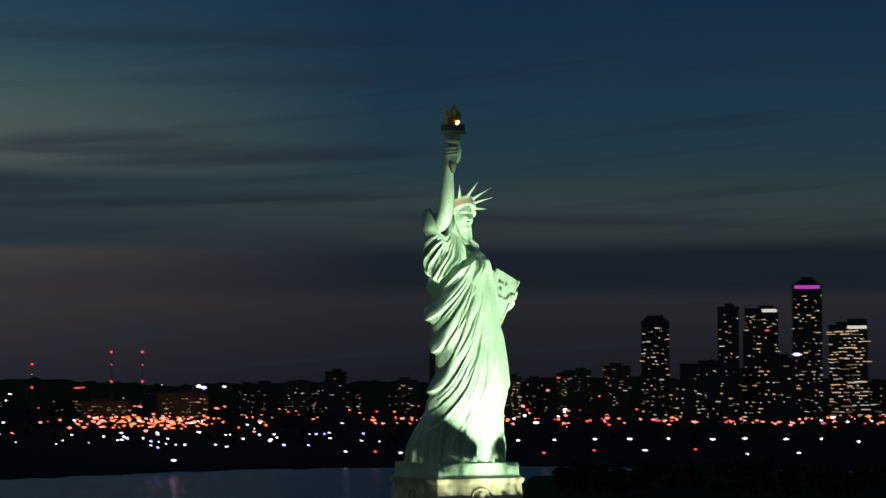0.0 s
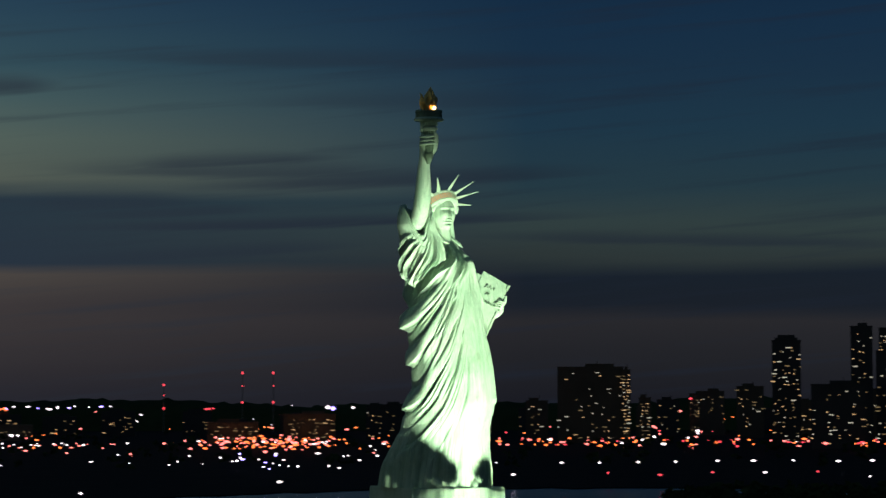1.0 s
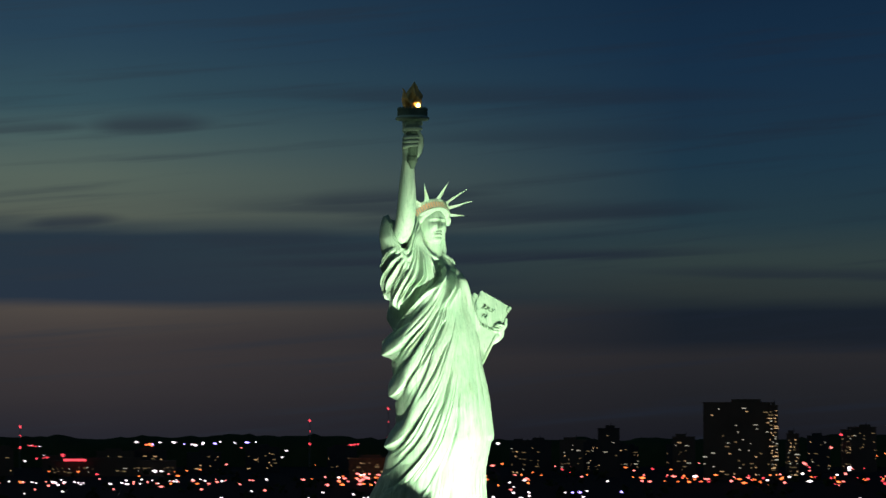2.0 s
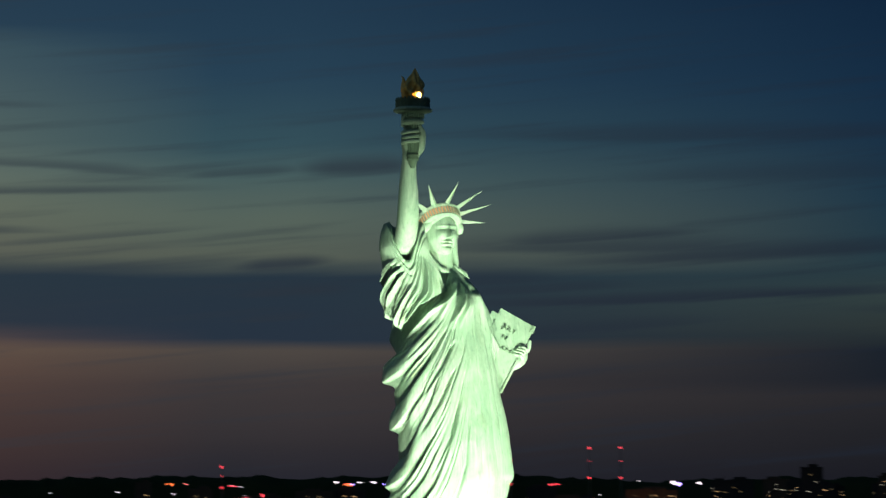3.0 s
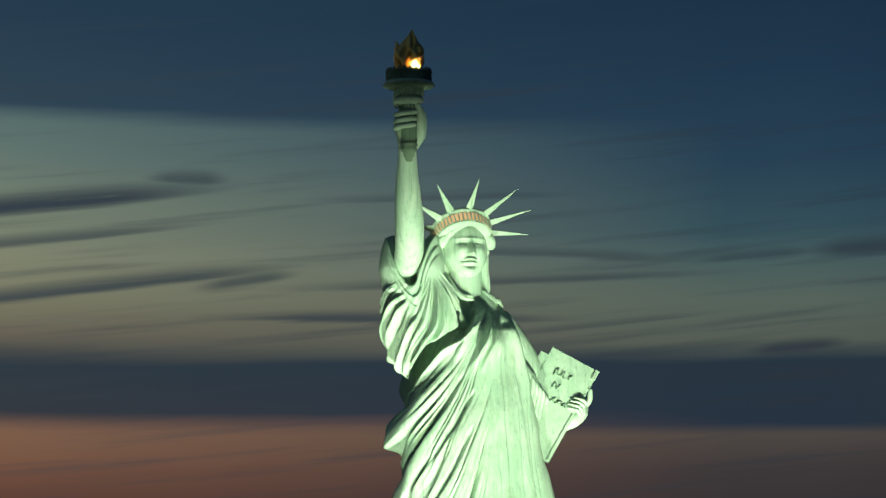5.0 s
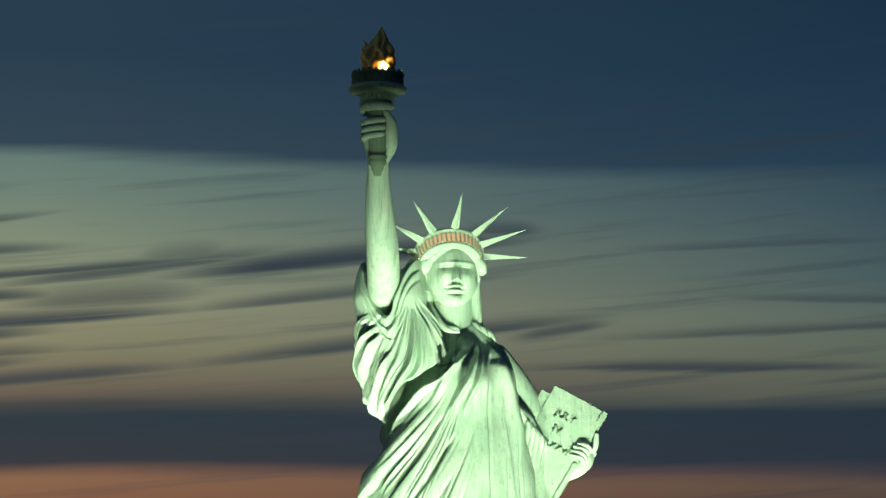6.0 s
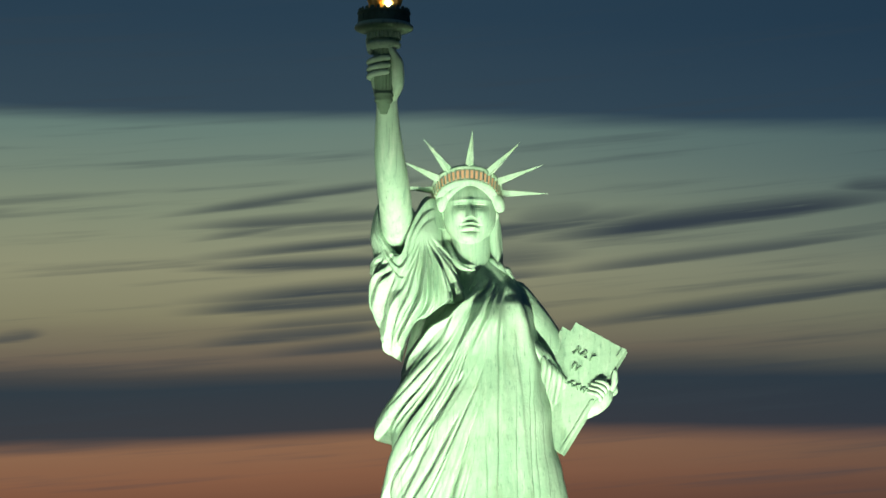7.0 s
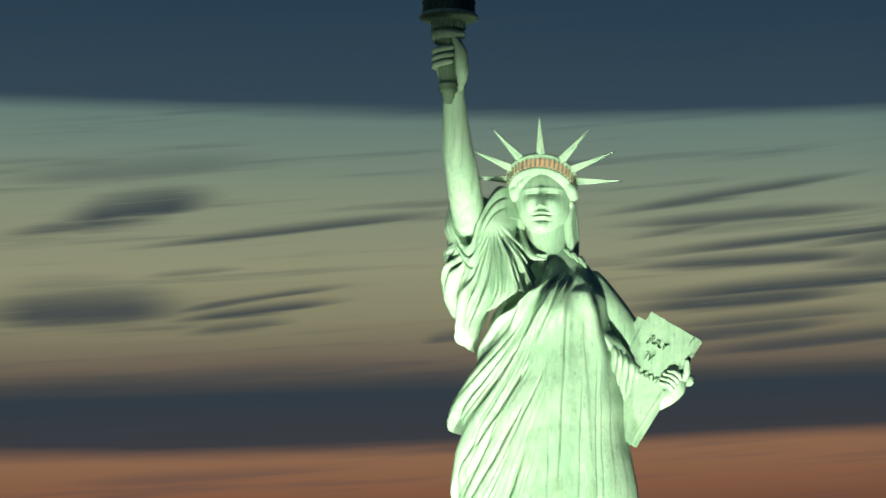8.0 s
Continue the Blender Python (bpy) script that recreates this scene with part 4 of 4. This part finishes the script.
# stand-ins before each floodlight, added to shade the hem and the pedestal's side
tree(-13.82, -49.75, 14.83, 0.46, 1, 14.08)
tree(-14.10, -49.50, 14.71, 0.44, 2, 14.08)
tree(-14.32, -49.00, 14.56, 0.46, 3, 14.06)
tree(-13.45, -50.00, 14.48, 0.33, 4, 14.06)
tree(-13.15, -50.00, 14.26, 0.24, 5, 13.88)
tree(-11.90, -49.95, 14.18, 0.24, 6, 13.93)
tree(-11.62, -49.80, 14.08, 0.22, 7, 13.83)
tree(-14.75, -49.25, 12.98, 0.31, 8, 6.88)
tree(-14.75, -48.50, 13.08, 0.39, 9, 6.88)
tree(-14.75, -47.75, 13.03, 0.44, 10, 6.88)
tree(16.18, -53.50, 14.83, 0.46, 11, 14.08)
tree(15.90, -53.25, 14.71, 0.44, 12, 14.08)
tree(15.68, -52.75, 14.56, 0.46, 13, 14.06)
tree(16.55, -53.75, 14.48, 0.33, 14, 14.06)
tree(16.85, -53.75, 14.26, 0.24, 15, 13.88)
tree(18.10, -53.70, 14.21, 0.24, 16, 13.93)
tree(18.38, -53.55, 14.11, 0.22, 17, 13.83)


def clump(s, x, y, z, r, mat=0):
    """A ragged dark tree crown."""
    for _ in range(7):
        c = np.array((x + rng.gauss(0, r * 0.5), y + rng.gauss(0, r * 0.5), z + rng.uniform(-0.3, 0.7) * r))
        v = [c + np.array((rng.uniform(-1, 1), rng.uniform(-1, 1), rng.uniform(-0.8, 0.8))) * r * 0.6 for _ in range(5)]
        s.loose(v, [(0, 1, 2), (0, 2, 3), (0, 3, 4), (1, 2, 4), (1, 3, 4)], mat)


woods = Sculpt()
for _ in range(420):
    a, d = rng.uniform(-46, -31.6), rng.uniform(1130, 1380)
    x, y, _ = place(a, d)
    clump(woods, x, y, rng.uniform(4, 9), rng.uniform(3, 6))
for _ in range(500):
    a = rng.uniform(-52, 34)
    x, y, _ = place(a, rng.uniform(2000, 4300))
    clump(woods, x, y, rng.uniform(4, 9), rng.uniform(4, 8))
tagged(new("far_woods", woods.mesh("far_woods", [foliage], False)), "dark dense trees on the far shore", "trees", "", "stuff")

# low ridge along the horizon, with a ragged top of trees and roofs
ridge = Sculpt()
ang = np.linspace(-52, 34, 520)
top = 53 + 5 * np.sin(ang * 0.35 + 1) + 3.5 * np.sin(ang * 0.9) + 1.6 * np.sin(ang * 3.1) + 9 * np.exp(-((ang + 9) / 2.0) ** 2)
top = top + np.array([rng.uniform(0, 4) ** 1.3 for _ in ang])
ridge.grid(np.array([[place(a, 4700, -1) for a in ang], [place(a, 4720, h * 0.6) for a, h in zip(ang, top)], [place(a, 4760, h) for a, h in zip(ang, top)], [place(a, 4850, 30) for a in ang]]), 0, False)
tagged(new("ridge", ridge.mesh("ridge", [foliage])), "low dark wooded ridge along the horizon", "hill", "", "structure")

# ---------------------------------------------------------------- far buildings with their lit windows
PANE = {}
for key, mat in (("warm", win_warm), ("pale", win_pale), ("dim", win_dim)):
    s = Sculpt()
    s.box((0, 0, 0), ((0.5, 0, 0), (0, 0.15, 0), (0, 0, 0.5)))
    PANE[key] = s.mesh("window", [mat], False)


def building(name, label, azimuth, wide, rise, far, mat, lit=0.25, colours=("warm", "dim", "pale"), crown=None, step=(5.5, 4.6), pane=(2.5, 1.7), group="far buildings", strip=(-0.43, 0.43), crown_steps=0, shoulder=0.0):
    """A block that faces the harbour; wide: degrees; rise: degrees of its top; lit: the share of its windows that shine."""
    w, top = far * math.tan(radians(wide)), height_at(far, rise)
    deep = min(w, 42.0)
    root = thing(name, label, "building", group)
    root.matrix_world = pose(*place(azimuth, far, 0.8), 0, 0, azimuth)
    s = Sculpt()
    h = top - 0.8
    s.box((0, deep / 2, h / 2), ((w / 2, 0, 0), (0, deep / 2, 0), (0, 0, h / 2)))
    s.box((0, deep / 2, h + 0.6), ((w / 2 + 0.5, 0, 0), (0, deep / 2 + 0.5, 0), (0, 0, 0.6)))
    for k in range(crown_steps):
        s.box((0, deep / 2, h + 2.4 + 3.4 * k), ((w * (0.40 - 0.10 * k), 0, 0), (0, deep * (0.40 - 0.10 * k), 0), (0, 0, 1.9)))
    if shoulder:
        s.box((w * 0.23, deep / 2, h + shoulder * 30), ((w * 0.26, 0, 0), (0, deep * 0.4, 0), (0, 0, shoulder * 30)))
    part("wall", s.mesh("wall", [mat], False), root)
    s = Sculpt()
    s.box((rng.uniform(-0.15, 0.15) * w, deep / 2, h + 3.0), ((w * 0.22, 0, 0), (0, deep * 0.25, 0), (0, 0, 2.2)))
    s.tube([(w * 0.1, deep / 2, h + 4), (w * 0.1, deep / 2, h + 9)], [0.5, 0.2], 6)
    part("roof_house", s.mesh("roof_house", [mat], False), root)
    if crown:
        s = Sculpt()
        s.box(((strip[0] + strip[1]) / 2 * w, -0.3, h - 2.2), ((w * (strip[1] - strip[0]) / 2, 0, 0), (0, 0.4, 0), (0, 0, 2.2)))
        part("roof_light", s.mesh("roof_light", [crown], False), root, "glowing strip of light under the roof edge")
    nx, nz = max(2, int(w / step[0])), max(2, int((h - 8) / step[1]))
    for i in range(nx):
        column = rng.uniform(0.5, 1.5)
        for j in range(nz):
            if rng.random() < 1.0 * lit * column:
                ob = part("window", PANE[rng.choice(colours)], root)
                ob.location = ((i + 0.5) / nx * w - w / 2 + rng.uniform(-2.2, 2.2), -0.16, 7 + j * step[1] + rng.uniform(-1.2, 1.2))
                ob.scale = (pane[0] * rng.choice((0.6, 0.7, 0.9, 1.2, 2.2)), 1.0, pane[1] * rng.uniform(0.5, 0.9))
    return root


pale_strip = glow("white_roof_light", (0.9, 0.88, 0.8), 0.7)
building("tower", "slim dark high-rise with many warm lit windows", -34.19, 0.66, 1.38, 3050, facade_dark, 0.42, crown_steps=2)
building("tower", "narrow dark high-rise beside a lit twin", -35.91, 0.50, 1.70, 3150, facade_dark, 0.30)
building("tower", "dark high-rise with a white strip of light at its roof", -36.69, 0.78, 1.66, 3250, facade_dark, 0.40, crown=pale_strip, strip=(0.02, 0.46))
building("tower", "broad dark apartment block with scattered lit windows", -36.57, 0.66, 1.13, 2950, facade_dark, 0.30)
building("tower", "tallest high-rise with a magenta glowing crown", -37.75, 0.69, 2.21, 3150, facade_dark, 0.50, crown=crown_magenta, crown_steps=3)
building("tower", "pale lit office block with a bright stepped roof", -38.70, 0.90, 1.26, 3350, facade_brick, 0.42, ("warm", "pale", "dim"), crown=pale_strip, strip=(-0.02, 0.48), pane=(5.5, 1.7), shoulder=0.16)
building("tower", "broad tall high-rise with a bright roof edge", -40.84, 1.13, 1.72, 3100, facade_dark, 0.40, crown=pale_strip, strip=(-0.48, 0.3))
building("slab_block", "wide dark slab block with few lit windows", -29.63, 1.54, 0.78, 3300, facade_brick, 0.10)
building("slab_block", "end bay of the slab with lit stair windows", -30.47, 0.19, 0.71, 3290, facade_brick, 0.7)
building("slab_block", "low narrow block with densely lit windows", -30.90, 0.28, 0.06, 3280, facade_brick, 0.9)
building("apartment_block", "dark domed mass of apartment blocks with warm windows", -35.38, 1.25, 0.36, 2900, facade_dark, 0.22)
building("apartment_block", "dark apartment block with scattered warm windows", -37.16, 0.59, 0.50, 2850, facade_dark, 0.25)
building("apartment_block", "dark block on the rise with a flat roof", -26.66, 0.50, 0.19, 3500, facade_dark, 0.06)
building("long_block", "long low hospital-like block with rows of dim windows", -15.22, 2.85, -0.55, 3600, facade_brick, 0.75, ("dim", "pale", "dim", "dim"), step=(7.0, 5.0))
building("brick_block", "brick block lit by amber street light", -23.05, 1.21, -0.31, 3400, facade_brick, 0.45, ("dim", "warm", "dim"))
building("brick_block", "low brick block with dim amber windows", -21.27, 1.19, -0.50, 3300, facade_brick, 0.45, ("dim", "warm", "dim"))
for i in range(30):
    a = -24.4 - i * 0.58 + rng.uniform(-0.25, 0.25)
    building("midrise", "dark mid-rise block with scattered warm windows", a, rng.uniform(0.3, 0.7), rng.uniform(-0.3, 0.04) + (0.3 * rng.random() if a < -31 else 0.0), rng.uniform(3350, 4200), rng.choice((facade_dark, facade_brick)), rng.uniform(0.10, 0.38), ("warm", "dim", "dim", "pale"))
for i in range(20):
    a = 2 - i * 1.3 + rng.uniform(-0.4, 0.4)
    building("low_block", "low dark block among trees with few lights", a, rng.uniform(0.35, 1.0), rng.uniform(-0.5, -0.1), rng.uniform(3700, 4400), rng.choice((facade_dark, facade_brick)), rng.uniform(0.05, 0.2), ("dim", "warm"))

# sodium street light on the brick blocks by the waterfront
for a, far in ((-23.0, 3350), (-21.3, 3250), (-22.2, 3200)):
    data = bpy.data.lights.new("street_light", "POINT")
    data.energy, data.color, data.shadow_soft_size = 10e3, (1.0, 0.35, 0.10), 2.0
    new("street_light", data).location = place(a, far, 16.0)
# red sign on the long block's roof
s = Sculpt()
s.box((0, 0, 0), ((16, 0, 0), (0, 0.4, 0), (0, 0, 1.6)))
sign = tagged(new("roof_sign", s.mesh("roof_sign", [lamp_red], False)), "long red glowing roof sign, too far to read", "sign")
sign.matrix_world = pose(*place(-14.33, 3590, height_at(3600, -0.55) + 2.2), 0, 0, -14.33)


# ---------------------------------------------------------------- radio masts
def mast(azimuth, far, rise, label):
    root = thing("radio_mast", label, "mast", "radio masts")
    root.location = place(azimuth, far, 0.8)
    h = height_at(far, rise) - 0.8
    s = Sculpt()
    for k in range(3):
        a = k * 2.094
        s.tube([(2.4 * math.cos(a), 2.4 * math.sin(a), 0), (0.3 * math.cos(a), 0.3 * math.sin(a), h)], [0.25, 0.12], 6)
    for j in range(14):
        r0, r1 = 2.4 - 2.1 * j / 14, 2.4 - 2.1 * (j + 1) / 14
        for k in range(3):
            a, b = k * 2.094, (k + 1) * 2.094
            s.tube([(r0 * math.cos(a), r0 * math.sin(a), h * j / 14), (r1 * math.cos(b), r1 * math.sin(b), h * (j + 1) / 14)], [0.1, 0.1], 5)
    part("lattice", s.mesh("lattice", [steel], False), root)
    for q in (1.0, 0.78, 0.5):
        s = Sculpt()
        s.tube([(0, 0, h * q), (0, 0, h * q + 1.0)], [1.9 if q != 0.78 else 1.0] * 2, 10)
        part("beacon", s.mesh("beacon", [lamp_red], False), root, "red aircraft warning light")


mast(-21.44, 4500, 0.66, "tall lattice mast with red warning lights on the ridge")
mast(-22.16, 4500, 0.66, "tall lattice mast with red warning lights on the ridge")
mast(-19.61, 4550, 0.38, "short lattice mast with a red warning light")
mast(-12.96, 4550, 0.24, "short lattice mast with a red warning light")

# ---------------------------------------------------------------- street lamps and signals along the shore and in the streets
BALL = [(0, 0, 1), (0.9, 0, 0.1), (0.28, 0.86, 0.1), (-0.73, 0.53, 0.1), (-0.73, -0.53, 0.1), (0.28, -0.86, 0.1), (0, 0, -1)]
BALL_FACES = [(0, 1, 2), (0, 2, 3), (0, 3, 4), (0, 4, 5), (0, 5, 1), (6, 2, 1), (6, 3, 2), (6, 4, 3), (6, 5, 4), (6, 1, 5)]
lights = {"white": Sculpt(), "amber": Sculpt(), "red": Sculpt(), "violet": Sculpt(), "rose": Sculpt()}


def lamp(kind, azimuth, rise, far=None, size=1.0, z=None):
    """A lamp head by its bearing and how far below the horizon it shows; on the ground unless its distance is given."""
    far = far or min(4500.0, (WATCH[2] - 9.0) / math.tan(radians(-rise)))
    x, y, z = place(azimuth, far, height_at(far, rise))
    r = 1.4 * size * far / 2500.0
    wide = rng.choice((1.0, 1.2, 1.5, 2.0))
    lights[kind].loose([(x + r * wide * a, y + r * b, z + r * 0.6 * c) for a, b, c in BALL], BALL_FACES)


# the bright amber waterfront below the brick blocks
for _ in range(80):
    lamp("amber", rng.gauss(-22.2, 0.89), rng.gauss(-0.95, 0.083), None, rng.uniform(0.6, 1.4))
for _ in range(46):
    lamp("rose", rng.gauss(-22.2, 0.95), rng.gauss(-0.97, 0.083), None, rng.uniform(0.7, 1.7))
for _ in range(12):
    lamp("white", rng.gauss(-22.7, 0.95), rng.gauss(-0.95, 0.095), None, rng.uniform(0.7, 1.3))
# streets behind the shore
for _ in range(60):
    lamp(rng.choice(("amber", "rose", "rose", "white")), rng.uniform(-27.1, -8.69), rng.gauss(-1.02, 0.142), None, rng.uniform(0.6, 1.5))
for _ in range(150):
    lamp(rng.choice(("amber", "rose", "red", "amber", "white")), rng.uniform(-40, -27.5), rng.gauss(-0.95, 0.059), None, rng.uniform(0.6, 1.7))
for _ in range(70):
    lamp(rng.choice(("red", "rose", "amber")), rng.uniform(-40, -12), rng.uniform(-0.93, -0.593), None, rng.uniform(0.5, 1.3))
for _ in range(60):
    lamp(rng.choice(("white", "white", "rose")), rng.uniform(-17.6, -11.07), rng.gauss(-1.02, 0.036), None, rng.uniform(0.6, 1.3))
# clusters of car and shop lights
for _ in range(26):
    a, e, kind = rng.uniform(-40.7, -9.88), rng.uniform(-0.85, -0.142), rng.choice(("red", "rose", "white", "white", "amber"))
    for _ in range(rng.choice((3, 4, 6))):
        lamp(kind, a + rng.gauss(0, 0.10), e + rng.gauss(0, 0.02), 4100 if e > -0.7 else None, rng.uniform(0.6, 1.3))
for _ in range(60):
    lamp(rng.choice(("rose", "red", "white", "white")), rng.uniform(-40.7, -8.69), rng.uniform(-0.65, -0.095), 4250, rng.uniform(0.4, 1.0))
# lamps of the park on the near side of the shore
for _ in range(34):
    lamp(rng.choice(("white", "violet", "white")), rng.gauss(-24.1, 2.02), rng.uniform(-1.59, -1.21), None, rng.uniform(0.9, 1.5))
for _ in range(26):
    lamp("white", rng.uniform(-22.9, -9.88), rng.uniform(-1.54, -1.19), None, rng.uniform(0.6, 1.1))
for i in range(14):
    lamp("white", -29.1 - i * 0.89 + rng.uniform(-0.12, 0.119), -1.41 + rng.uniform(-0.04, 0.036), None, 1.5)
    if i % 2:
        lamp(rng.choice(("white", "white", "red")), -29.6 - i * 0.6, -1.68 + rng.uniform(-0.06, 0.059), None, 1.3)
for a, e in ((-22.6, -1.87), (-18.1, -2.11), (-26.7, -1.68), (-28.0, -1.71)):
    lamp("white", a, e, None, 1.5)
lamp("red", -27.4, -1.68, None, 1.7)
# single bright lamps high on the far slope
for kind, a, e, size in (("violet", -23.58, -0.17, 2.6), ("white", -23.46, -0.14, 2.4), ("white", -24.05, -0.15, 1.6), ("violet", -33.13, -0.12, 2.0), ("white", -33.07, -0.12, 1.6), ("violet", -37.52, 0.59, 2.0), ("white", -37.46, 0.59, 1.8), ("red", -31.94, 0.05, 1.5), ("red", -36.80, 1.16, 1.3)):
    lamp(kind, a, e, 3900 if a > -33.5 else 2800, size)
for i in range(12):
    lamp(("white", "violet", "white")[i % 3], -15.7 - i * 0.24 + rng.uniform(-0.09, 0.095), -0.14 + rng.uniform(-0.04, 0.036), 4300, rng.uniform(0.8, 1.5))
for kind, mat, label in (("white", lamp_white, "countless white street lamps of the far shore"), ("amber", lamp_amber, "countless amber street lamps of the far shore"),
                         ("red", lamp_red, "countless red signal lights of the far shore"), ("rose", lamp_rose, "countless rosy street lamps of the far shore"), ("violet", lamp_violet, "violet-blue lamps along the far waterfront")):
    tagged(new("street_lamps", lights[kind].mesh("street_lamps", [mat], False)), label, "lamps", "", "stuff")
